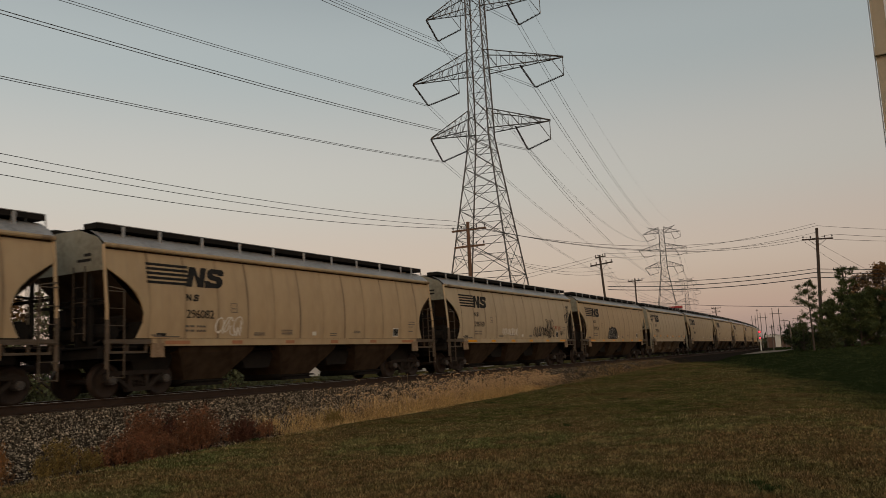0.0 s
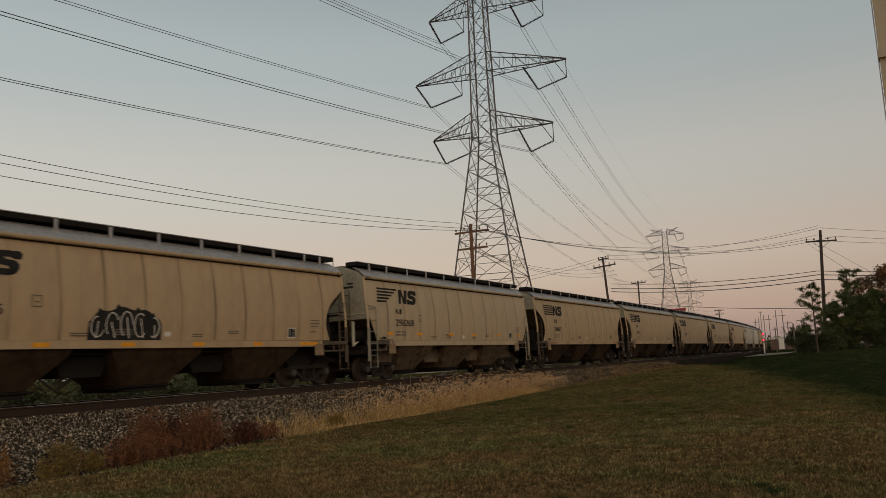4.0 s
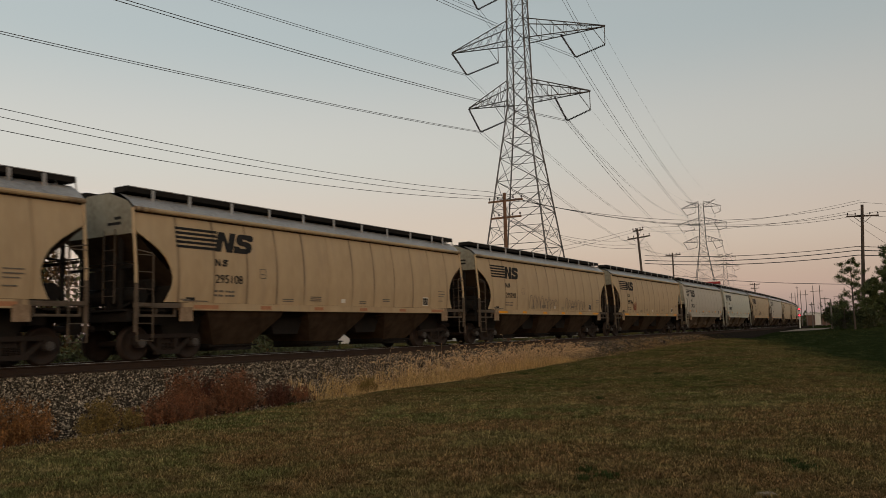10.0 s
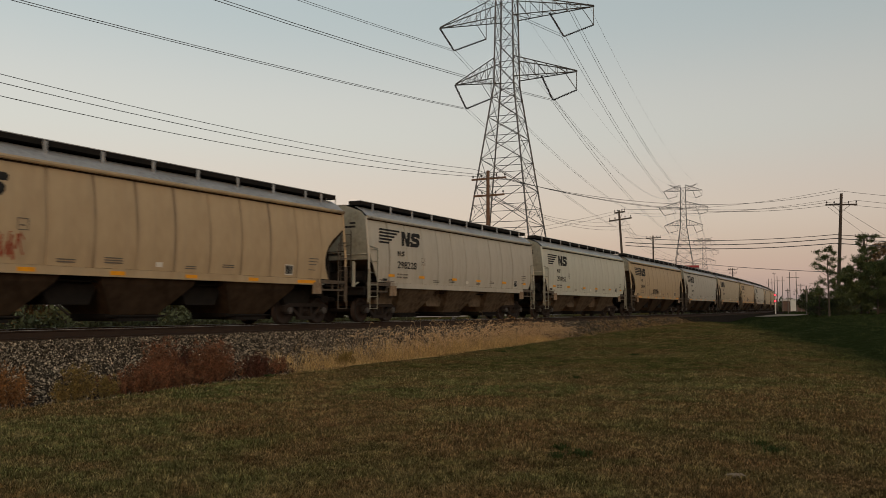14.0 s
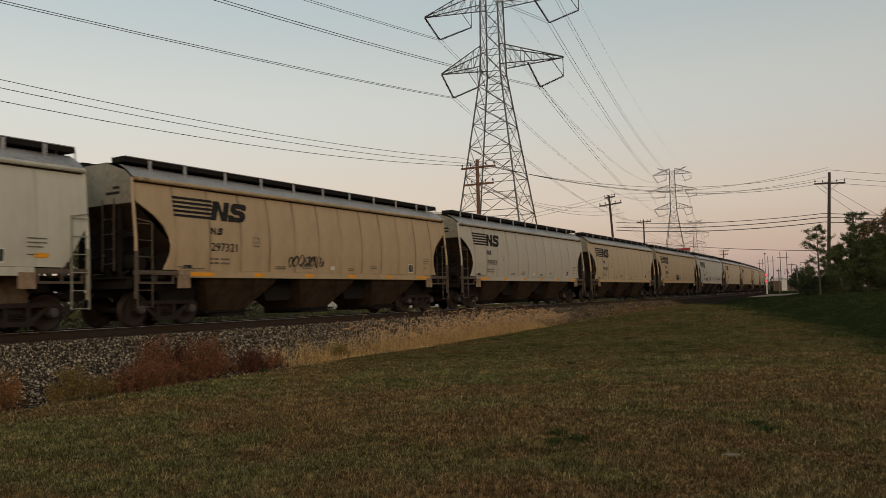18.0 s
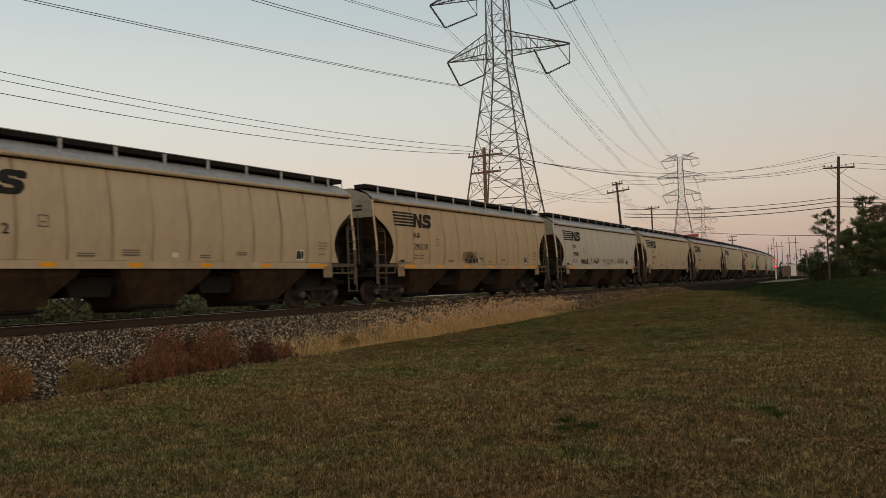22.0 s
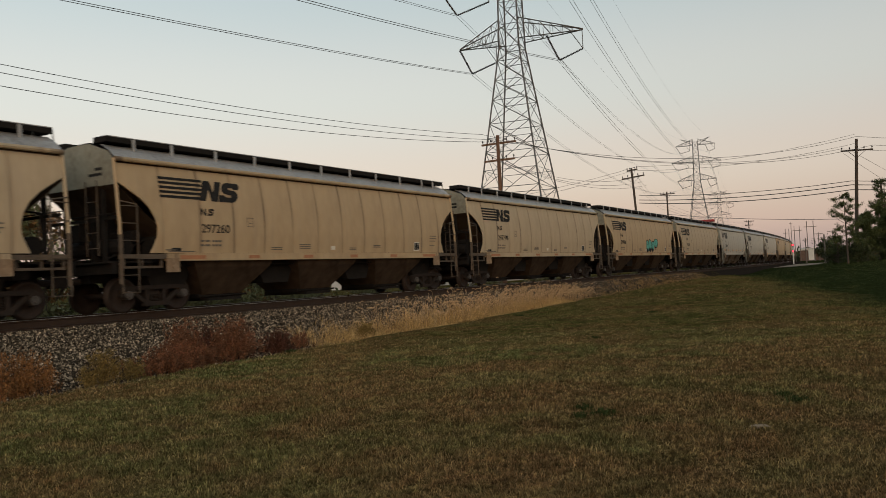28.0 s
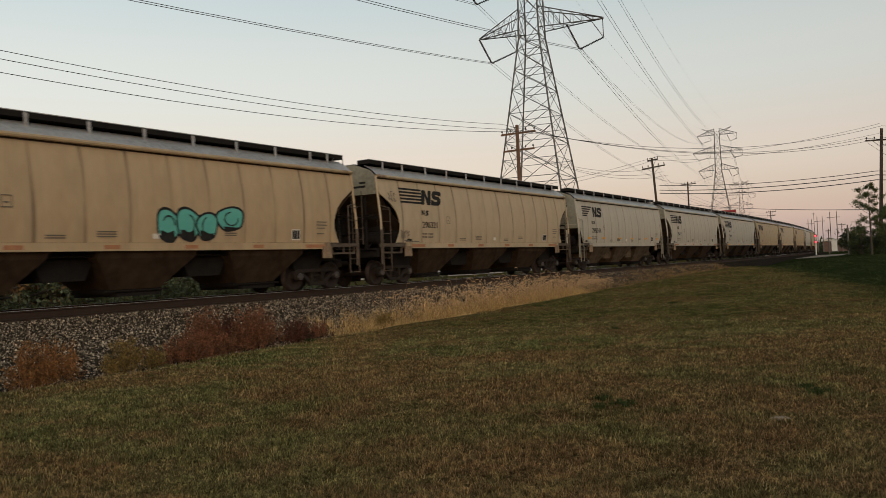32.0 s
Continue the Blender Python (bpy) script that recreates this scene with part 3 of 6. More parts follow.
weed_patch("red_weed", "low reddish-brown bushy weed on the gravel edge", 10.5, 12.53, 2.6, 1.2, 0.52, 120, REDWEED)
weed_patch("red_weed", "rust-red bushy weed with dense fine leaves", 12.35, 13.02, 1.6, 0.9, 0.84, 95, REDWEED)
weed_patch("red_weed", "dark rust-brown weed between bushier ones", 11.7, 13.3, 0.7, 0.5, 0.68, 26, BROWNWEED)
weed_patch("red_weed", "small dark red weed beside dry grass", 13.75, 13.1, 1.0, 0.6, 0.52, 45, BROWNWEED)
weed_patch("red_weed", "thin dark red weed beside dry grass", 14.6, 13.2, 0.8, 0.5, 0.40, 16, REDWEED)
weed_patch("red_weed", "rust-orange weed at the lawn's edge", 6.9, 11.75, 1.5, 0.8, 0.72, 60, ORANGEWEED)
weed_patch("red_weed", "rust-orange weed by the gravel", 5.0, 11.2, 1.6, 0.8, 0.72, 60, ORANGEWEED)
weed_patch("red_weed", "upright rust-red bushy weed", 11.1, 13.12, 0.9, 0.7, 0.80, 60, REDWEED)
weed_patch("straw_weed", "straw-coloured dry weed on the gravel", 8.45, 12.0, 0.9, 0.5, 0.62, 30, STRAWWEED)
weed_patch("straw_weed", "straw-coloured dry weed on the gravel", 9.3, 12.3, 0.5, 0.4, 0.42, 12, STRAWWEED)
weed_patch("straw_weed", "yellowing weed at the lawn's edge", 17.4, 13.4, 1.3, 0.5, 0.40, 26, STRAWWEED)


def dry_grass(name, label, x0, x1, clumps, per, hmin, hmax, spread, mat):
    """Dry grass in clumps: thin stalks of four segments that arch outwards."""
    cx = x0 + (x1 - x0) * rng.uniform(0, 1, clumps) ** 0.85
    co = np.abs(rng.normal(0, spread, clumps))
    ch = rng.uniform(0.6, 1.15, clumps)
    n = clumps * per
    x = np.repeat(cx, per) + rng.normal(0, 0.13, n)
    o = np.repeat(co, per) + rng.normal(0, 0.10, n)
    front = np.clip((o + 0.12) / 0.55, 0.12, 1.0)
    f = np.clip((x - x0) / (x1 - x0), 0, 1)
    h = rng.uniform(hmin, hmax, n) * np.repeat(ch, per) * front * (0.5 + 0.5 * np.sin(np.pi * np.clip(f * 0.86 + 0.12, 0, 1)) ** 0.7)
    o = np.interp(x, EDGE_X, EDGE_O) + o
    y = mid_y(x) + o
    z = np.array([ground_z(p, q) for p, q in zip(x, o)]) - 0.01
    a = rng.uniform(0, 2 * np.pi, n)
    out = np.stack([np.cos(a), np.sin(a), np.zeros(n)], 1)
    side = np.stack([-np.sin(a + rng.normal(0, 0.8, n)), np.cos(a), np.zeros(n)], 1) * rng.uniform(0.0022, 0.0055, n)[:, None]
    bend, k = rng.uniform(0.25, 1.55, n), 4
    pts = []
    for q in range(k + 1):
        w = q / k
        p = np.stack([x, y, z], 1) + out * (h * bend * (0.25 * w + 0.55 * w ** 2.5))[:, None]
        p[:, 2] += h * (w - 0.38 * bend * w ** 3)
        pts += [p - side * (1 - 0.75 * w), p + side * (1 - 0.75 * w)]
    base = np.arange(n)[:, None] * (2 * k + 2)
    fs = np.concatenate([base + np.array([2 * q, 2 * q + 1, 2 * q + 3, 2 * q + 2]) for q in range(k)])
    return tagged(new(name, raw_mesh(name, np.stack(pts, 1).reshape(-1, 3), fs, mat)), label, "grass", kind="stuff")


dry_grass("dry_grass", "tall golden dry grass between lawn and ballast", 14.9, 34.0, 660, 26, 0.22, 0.70, 0.62, HAY)
dry_grass("dry_grass", "brown matted dry grass under taller stalks", 14.8, 36.0, 430, 20, 0.12, 0.45, 0.70, MATTED)
dry_grass("dry_grass", "sparse short dry grass along the ballast", 32.0, 72.0, 520, 18, 0.10, 0.36, 1.1, MATTED)
dry_grass("green_verge_grass", "low green grass creeping onto the ballast", 30.0, 80.0, 520, 18, 0.06, 0.22, 0.9, VERGE)

# nodding seed heads over the dry grass: a thin stem that arches over into a furry spike
v, f = [], []
for i in range(900):
    x = 18.0 + 19.5 * rng.uniform() ** 0.8
    o = lawn_edge(x) + 0.25 + abs(rng.normal(0, 0.75))
    p = Vector((x, mid_y(x) + o, ground_z(x, o)))
    h = rng.uniform(0.34, 0.74) * (0.7 + 0.3 * math.sin(math.pi * min(1.0, max(0.0, (x - 13) / 24))))
    if i % 20 == 0 and x > 19:
        h += rng.uniform(0.1, 0.25)
    a = rng.normal(0, 1.0) + (math.pi if rng.uniform() < 0.3 else 0)
    u = Vector((math.cos(a), math.sin(a), 0))
    lean, arch, R = rng.uniform(0.05, 0.28), rng.uniform(1.5, 2.5), rng.uniform(0.055, 0.10)
    pts, w = [p.copy()], lean * 0.4
    for q in range(3):
        p = p + (u * math.sin(w) + Vector((0, 0, math.cos(w)))) * h / 3
        pts.append(p.copy())
        w += lean * 0.5
    for q in range(5):
        w += arch / 5
        p = p + (u * math.sin(w) + Vector((0, 0, math.cos(w)))) * R * 0.55
        pts.append(p.copy())
    wd = (0.0024, 0.0024, 0.0022, 0.0035, 0.010, 0.015, 0.015, 0.011, 0.002)
    for k in range(8):
        for s in (Vector((-u.y, u.x, 0)), Vector((u.x, u.y, 0)) if k < 4 else Vector((u.x * 0.4, u.y * 0.4, 0.9))):
            b = len(v)
            v += [pts[k] - s * wd[k], pts[k] + s * wd[k], pts[k + 1] + s * wd[k + 1], pts[k + 1] - s * wd[k + 1]]
            f.append((b, b + 1, b + 2, b + 3))
tagged(new("seed_heads", raw_mesh("seed_heads", v, f, SEED)), "pale nodding foxtail seed heads above dry grass", "grass", kind="stuff")

# a flat pale stone showing through the turf
bm = B()
bmesh.ops.create_icosphere(bm, subdivisions=3, radius=1)
for p in bm.verts:
    k = 1 + 0.25 * noise.noise(p.co * 1.7) + 0.1 * noise.noise(p.co * 5)
    p.co = Vector((p.co.x * 0.035 * k, p.co.y * 0.085 * k, p.co.z * 0.022 * k))
stone = tagged(new("stone", mesh_of("stone", bm, GRAVEL)), "flat pale stone half sunk in the lawn", "stone")
stone.matrix_basis = pose(7.72, 1.53, ground_z(7.72, 1.53 - mid_y(7.72)) + 0.012, 0, 0, 25)

# broad-leaved green weeds in the lawn
for x, y, r in ((7.85, 3.05, 0.17), (8.05, 3.35, 0.13), (7.6, 3.2, 0.10), (9.2, 1.42, 0.17), (9.5, 1.6, 0.12), (24.0, 7.6, 0.20), (13.2, 12.2, 0.16), (24.0, 12.0, 0.2), (16.5, 6.5, 0.13)):
    bm = B()
    for k in range(110):
        a, L = rng.uniform(0, 6.28), r * rng.uniform(0.18, 0.42)
        u = Vector((math.cos(a), math.sin(a), 0))
        s = Vector((-u.y, u.x, 0)) * L * rng.uniform(0.10, 0.20)
        px, py = x + rng.normal(0, r * 0.38), y + rng.normal(0, r * 0.38)
        c = Vector((px, py, ground_z(px, py - mid_y(px)) + 0.005))
        up = Vector((0, 0, rng.uniform(0.025, 0.065)))
        q = [c, c + u * L * 0.5 + s + up, c + u * L + up * 0.8, c + u * L * 0.5 - s + up]
        bm.faces.new([bm.verts.new(p) for p in q])
    tagged(new("lawn_weed", mesh_of("lawn_weed", bm, GREENWEED)), "low clump of dark green leaves in the lawn", "weed", kind="stuff")

# ballast stones
n = 125000
d = 6.0 * (72 / 6.0) ** rng.uniform(0, 1, n)
x = d - 1.0
e = np.interp(x, EDGE_X, EDGE_O)
o = e + (-1.2 - e) * rng.uniform(0.05, 1, n)
y = mid_y(x) + o
z = np.array([ground_z(p, q) for p, q in zip(x, o)])
size = (0.0145 + 0.026 * rng.uniform(0, 1, n) ** 1.5) * (1 + 0.010 * d)
z -= np.clip((d - 28) / 60, 0, 0.35) * size * 2
z += rng.uniform(-0.02, 0.014, n)
octa = np.array([(1, 0, 0), (-1, 0, 0), (0, 1, 0), (0, -1, 0), (0, 0, 1), (0, 0, -1)], float)
jit = octa[None] * rng.uniform(0.55, 1.15, (n, 6, 1)) + rng.normal(0, 0.18, (n, 6, 3))
v = np.stack([x, y, z], 1)[:, None, :] + jit * size[:, None, None]
tri = np.array([(0, 2, 4), (2, 1, 4), (1, 3, 4), (3, 0, 4), (2, 0, 3), (1, 2, 3)])
f = (np.arange(n)[:, None, None] * 6 + tri[None]).reshape(-1, 3)
tagged(new("ballast", raw_mesh("ballast", v.reshape(-1, 3), f, STONE)), "crushed grey-brown stone ballast on the railway bed", "gravel", kind="stuff")

# ---- the track ----
track = thing("railway_track", "rusty steel rails on dark wooden ties", "railway track")
RAIL_HALF = 0.755


def sweep(name, prof, o, mat, parent, u0=-80, u1=330, step=4):
    bm, rows = B(), []
    for i in range(int((u1 - u0) / step) + 1):
        px, py, a = on_track(u0 + i * step)
        m = pose(px, py, 0, 0, 0, a)
        rows.append([bm.verts.new(m @ Vector((0, o + q, z))) for q, z in prof])
    n = len(prof)
    for a, b in zip(rows, rows[1:]):
        for i in range(n):
            bm.faces.new((a[i], b[i], b[(i + 1) % n], a[(i + 1) % n]))
    return part(name, bm, mat, parent)


for s in (-1, 1):
    r = sweep("rail", ((-0.076, -0.21), (-0.076, -0.192), (-0.014, -0.165), (-0.011, -0.05), (-0.038, -0.038), (-0.038, -0.006), (0.038, -0.006), (0.038, -0.038), (0.011, -0.05), (0.014, -0.165), (0.076, -0.192), (0.076, -0.21)), s * RAIL_HALF, RAIL, track)
    sweep("rail_head", ((-0.034, -0.0062), (-0.030, 0.0), (0.030, 0.0), (0.034, -0.0062)), s * RAIL_HALF, RAILTOP, r)
bm = B()
box(bm, (0, 0, 0), (0.22, 2.6, 0.18))
bmesh.ops.bevel(bm, geom=bm.edges[:], offset=0.012, segments=1)
tie_me = mesh_of("tie", bm, TIE)
for i in range(280):
    px, py, a = on_track(2 + i * 0.53)
    part("tie", tie_me, TIE, track, at=pose(px, py + random.uniform(-0.03, 0.03), -0.302, 0, 0, a + random.uniform(-0.8, 0.8)))

# ---- the train ----
def surf(z):
    """Half width of the bulged car side at height z."""
    k = (z - 2.3) / (1.58 if z > 2.3 else 0.77)
    return 1.60 - (0.20 if z > 2.3 else 0.045) * k * k


ROWS = (1.53, 1.72, 1.95, 2.2, 2.45, 2.7, 2.95, 3.15, 3.37, 3.65, 3.91)


def end_cut(z, short=False):
    """How far the side sheet stays back from the corner post at height z."""
    if short:
        return float(np.interp(z, (1.53, 2.6), (0.62, 0.0)))
    return float(np.interp(z, (1.53, 1.9, 2.2, 2.6, 2.95, 3.37), (0.92, 1.13, 1.16, 1.04, 0.66, 0.0)))


def side_sheet(x0, x1, cut0, cut1, ref, short=False):
    """One welded sheet of the car side, with its edges turned in."""
    bm, rows = B(), []
    for z in ROWS:
        a = x0 + (end_cut(z, short) if cut0 else 0) - ref
        b = x1 - (end_cut(z, short) if cut1 else 0) - ref
        if b - a < 0.08:
            b = a + 0.08
        y = -surf(z)
        e0, e1 = (0.012, 0.012)
        rows.append([bm.verts.new(p) for p in ((a, y + 0.03, z), (a, y + 0.010, z), (a + e0, y, z), (a + 2.5 * e0, y - 0.001, z), (b - 2.5 * e1, y - 0.001, z), (b - e1, y, z), (b, y + 0.010, z), (b, y + 0.03, z))])
    for r, q in zip(rows, rows[1:]):
        for i in range(7):
            bm.faces.new((r[i], r[i + 1], q[i + 1], q[i]))
    return bm


def decal(bm, pts):
    """A flat painted shape on the near side, by its outline in x and z."""
    lift = 0.011 + 0.0004 * (len(bm.faces) % 14)
    bm.faces.new([bm.verts.new((x, -surf(z) - lift, z)) for x, z in pts])


def bar(bm, x, z, w, h, slant=0.0):
    decal(bm, ((x, z), (x + w, z), (x + w + slant, z + h), (x + slant, z + h)))


def wheel_mesh():
    bm = B()
    prof = ((0.06, 0.09), (0.13, 0.10), (0.15, 0.045), (0.36, 0.03), (0.39, 0.065), (0.455, 0.065), (0.457, -0.045), (0.485, -0.055), (0.485, -0.075), (0.39, -0.075), (0.36, -0.01), (0.15, -0.02), (0.06, -0.06))
    n, rings = 28, []
    for k in range(n):
        a = 6.28319 * k / n
        rings.append([bm.verts.new((r * math.cos(a), -y, r * math.sin(a))) for r, y in prof])
    for k in range(n):
        a, b = rings[k], rings[(k + 1) % n]
        for i in range(len(prof) - 1):
            bm.faces.new((a[i], b[i], b[i + 1], a[i + 1]))
    return mesh_of("wheel", bm, WHEEL, True)


def sideframe_mesh():
    """A cast truck side: arched top, sloping legs to the journals, spring pocket in the middle."""
    bm = B()
    y0, y1 = -1.06, -0.92
    prism(bm, ((-1.12, 0.42), (-1.12, 0.62), (-0.85, 0.70), (0.85, 0.70), (1.12, 0.62), (1.12, 0.42), (0.95, 0.42), (0.93, 0.54), (0.72, 0.585), (-0.72, 0.585), (-0.93, 0.54), (-0.95, 0.42)), y0, y1)
    for s in (-1, 1):
        prism(bm, ((s * 0.70, 0.58), (s * 0.80, 0.53), (s * 0.36, 0.20), (s * 0.26, 0.26)), y0 + 0.01, y1 - 0.01)
        prism(bm, ((s * 0.22, 0.25), (s * 0.33, 0.25), (s * 0.33, 0.60), (s * 0.22, 0.60)), y0 + 0.015, y1 - 0.015)
        box(bm, (s * 0.89, -1.0, 0.56), (0.30, 0.18, 0.10))
    prism(bm, ((-0.40, 0.15), (0.40, 0.15), (0.40, 0.27), (-0.40, 0.27)), y0, y1)
    return mesh_of("sideframe", bm, TRUCK)


def bearing_mesh():
    """The end cap of an axle bearing, with its bolts."""
    bm = B()
    rod(bm, (0, -1.13, 0), (0, -0.90, 0), 0.11, 0.12, 14)
    rod(bm, (0, -1.15, 0), (0, -1.13, 0), 0.075, 0.085, 12)
    for k in range(3):
        a = 2.0944 * k + 0.4
        rod(bm, (0.048 * math.cos(a), -1.165, 0.048 * math.sin(a)), (0.048 * math.cos(a), -1.15, 0.048 * math.sin(a)), 0.017, n=6)
    return mesh_of("axle_bearing", bm, BEARING)


def spring_mesh():
    bm = B()
    tube(bm, [(0.05 * math.cos(a), 0.05 * math.sin(a), 0.19 * a / 31.4) for a in [0.62832 * q for q in range(51)]], 0.013, 4)
    rod(bm, (0, 0, 0), (0, 0, 0.19), 0.028, n=6)
    return mesh_of("spring", bm, TRUCK)


WHEEL_ME, SIDEFRAME_ME, BEARING_ME, SPRING_ME = wheel_mesh(), sideframe_mesh(), bearing_mesh(), spring_mesh()


def truck(parent, x):
    """A two-axle truck under the car's end."""
    bm = B()
    box(bm, (0, 0, 0.52), (0.36, 1.9, 0.20))
    rod(bm, (0, 0, 0.60), (0, 0, 0.80), 0.19, n=12)
    for s in (-1, 1):
        box(bm, (s * 0.38, 0, 0.33), (0.10, 1.6, 0.14))
    t = part("truck", bm, TRUCK, parent, at=pose(x, 0, 0))
    part("sideframe", SIDEFRAME_ME, TRUCK, t)
    part("sideframe", SIDEFRAME_ME, TRUCK, t, at=pose(0, 0, 0, 0, 0, 180))
    for k in (-0.13, 0.0, 0.13):
        part("spring", SPRING_ME, TRUCK, t, at=pose(k, -0.99, 0.27))
    for s in (-1, 1):
        part("axle_bearing", BEARING_ME, BEARING, t, "worn steel bearing cap", at=pose(s * 0.89, 0, 0.457))
        bm = B()
        rod(bm, (0, -0.98, 0), (0, 0.98, 0), 0.075, n=10)
        w = part("wheelset", bm, WHEEL, parent, at=pose(x + s * 0.89, 0, 0.457))
        part("wheel", WHEEL_ME, WHEEL, w, at=pose(0, -0.755, 0))
        part("wheel", WHEEL_ME, WHEEL, w, at=pose(0, 0.755, 0, 0, 0, 180))


def make_car(half, short):
    """A covered hopper car; its near side faces -y. half: half the length of its body."""
    car = thing("hopper_car", "tan covered hopper car", "freight car", group="train")
    h = half
    n = 11 if not short else 10
    PANEL_W = 2 * (h - 1.35) / n
    first = -(h - 1.35)
    mid_me = mesh_of("side_sheet", side_sheet(-PANEL_W / 2, PANEL_W / 2, False, False, 0), TAN, True)
    part("side_sheet", side_sheet(-h, first, True, False, (first - h) / 2, short), TAN, car, at=pose((first - h) / 2, 0, 0), smooth=True)
    for i in range(n):
        part("side_sheet", mid_me, TAN, car, at=pose(first + (i + 0.5) * PANEL_W, 0, 0))
    part("side_sheet", side_sheet(-first, h, False, True, (h - first) / 2, short), TAN, car, at=pose((h - first) / 2, 0, 0), smooth=True)
    far = B()
    rows = [[far.verts.new((s * (h - end_cut(z, short)), surf(z), z)) for s in (-1, 1)] for z in ROWS]
    for r, q in zip(rows, rows[1:]):
        far.faces.new((r[0], r[1], q[1], q[0]))
    part("far_side_sheet", far, TAN, car)
    # seam backing behind the sheets
    bk = B()
    rows = [[bk.verts.new((s * (h - end_cut(z, short) - 0.02), -surf(z) + 0.032, z)) for s in (-1, 1)] for z in ROWS]
    for r, q in zip(rows, rows[1:]):
        bk.faces.new((r[0], r[1], q[1], q[0]))
    part("inner_wall", bk, GRIME, car)
    # roof
    bm, loops = B(), []
    half_prof = ((1.36, 3.90), (1.46, 3.90), (1.475, 3.985), (1.43, 4.02), (1.25, 4.18), (0.9, 4.38), (0.45, 4.46))
    prof = [(-y, z) for y, z in half_prof] + [(y, z) for y, z in half_prof[::-1]]
    for x in (-h, h):
        loops.append([bm.verts.new((x, y, z)) for y, z in prof])
    for i in range(len(prof) - 1):
        bm.faces.new((loops[0][i], loops[0][i + 1], loops[1][i + 1], loops[1][i]))
    roof = part("roof", bm, ROOF, car, "dusty grey metal roof")
    for e in (-1, 1):
        bm = B()
        tube(bm, ((-h, e * 1.475, 3.945), (h, e * 1.475, 3.945)), 0.062, 8)
        part("top_chord", bm, TAN, car)
        # thin dark strip stands in for the shadow line under the roof edge
        bm = B()
        box(bm, (0, e * (surf(3.87) + 0.006), 3.872), (2 * h - 0.1, 0.008, 0.045))
        part("sealant_line", bm, GRIME, car, "thin dark strip for the shadow under the roof edge")
    bm = B()
    rod(bm, (0, -1.42, 4.0), (0, -0.95, 4.33), 0.02, n=4)
    seam_me = mesh_of("roof_seam", bm, ROOF)
    for i in range(n + 1):
        part("roof_seam", seam_me, ROOF, roof, at=pose(first + i * PANEL_W, 0, 0))
    for k in range(4):
        L = (2 * h - 1.6) / 4
        bm = B()
        prism(bm, ((-L / 2 + 0.03, 0), (L / 2 - 0.03, 0), (L / 2 - 0.05, 0.09), (-L / 2 + 0.05, 0.09)), -0.36, 0.36)
        for q in range(4):
            box(bm, (-L / 2 + L * (q + 0.5) / 4, 0, 0.11), (0.05, 0.8, 0.04))
        part("hatch_cover", bm, ROOF, car, at=pose(-h + 0.8 + L * (k + 0.5), 0, 4.44))
    # running boards on posts, one along each side of the roof
    posts = [-h + 0.85] + [-h + 2.1 + 1.6 * i for i in range(int((2 * h - 3.6) / 1.6) + 1)] + [h - 0.85]
    for s in (-1, 1):
        bm = B()
        box(bm, (0, s * 0.86, 4.505), (2 * h - 0.06, 0.53, 0.15))
        rb = part("running_board", bm, BLACK, car, "dark steel grating walkway")
        # pale strip added to draw the bright line along the board's top edge
        bm = B()
        box(bm, (0, s * 1.128, 4.574), (2 * h - 0.06, 0.012, 0.022))
        part("board_edge", bm, ROOF, rb, "pale strip for the bright line along the edge")
        for x in posts:
            bm = B()
            box(bm, (x, s * 1.135, 4.38), (0.10, 0.022, 0.33))
            part("board_bracket", bm, ROOF, rb)
    for y in (-1.1, 1.1):
        bm = B()
        tube(bm, ((h - 0.55, y, 4.2), (h - 0.5, y, 4.55), (h - 0.02, y, 4.53), (h + 0.02, y, 4.1)), 0.02, 6)
        part("roof_grab_rail", bm, ROOF, car)
    # ends
    low = 2.35 if short else 3.30
    for s in (-1, 1):
        bm = B()
        out = [(-1.50, low), (-1.38, 3.97), (-1.2, 4.17), (-0.45, 4.44), (0.45, 4.44), (1.2, 4.17), (1.38, 3.97), (1.50, low)]
        a = [bm.verts.new((s * h, y, z)) for y, z in out]
        b = [bm.verts.new((s * (h - 0.02), y, z)) for y, z in out]
        bm.faces.new(a)
        for i in range(len(out)):
            bm.faces.new((a[i], a[(i + 1) % 8], b[(i + 1) % 8], b[i]))
        es = part("end_sheet", bm, ENDSHADE, car, "end sheet with its grey-green shade in the paint")
        bm = B()
        for z, w in ((3.74, 0.28), (3.60, 0.55)):
            box(bm, (s * (h + 0.004), -0.95 + w / 2, z), (0.004, w, 0.075))
        part("end_stencil", bm, INK, es)
        bm = B()
        for y in (-0.78, -0.32):
            rod(bm, (s * (h + 0.05), y, 1.5), (s * (h + 0.05), y, 3.45), 0.018, n=5)
        for z in (1.7, 2.1, 2.5, 2.9, 3.3):
            rod(bm, (s * (h + 0.05), -0.78, z), (s * (h + 0.05), -0.32, z), 0.012, n=4)
        part("end_ladder", bm, LADDER, car)
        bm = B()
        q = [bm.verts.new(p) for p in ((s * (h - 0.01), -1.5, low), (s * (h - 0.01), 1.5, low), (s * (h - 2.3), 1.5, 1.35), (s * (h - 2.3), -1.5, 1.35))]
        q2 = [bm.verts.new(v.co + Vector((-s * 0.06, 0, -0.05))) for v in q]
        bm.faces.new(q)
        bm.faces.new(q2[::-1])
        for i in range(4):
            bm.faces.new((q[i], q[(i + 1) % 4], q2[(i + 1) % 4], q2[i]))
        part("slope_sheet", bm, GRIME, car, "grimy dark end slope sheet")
        bm = B()
        for y in (-0.8, 0.8):
            box(bm, (s * (h - 0.12), y, 2.3), (0.10, 0.08, 2.0))
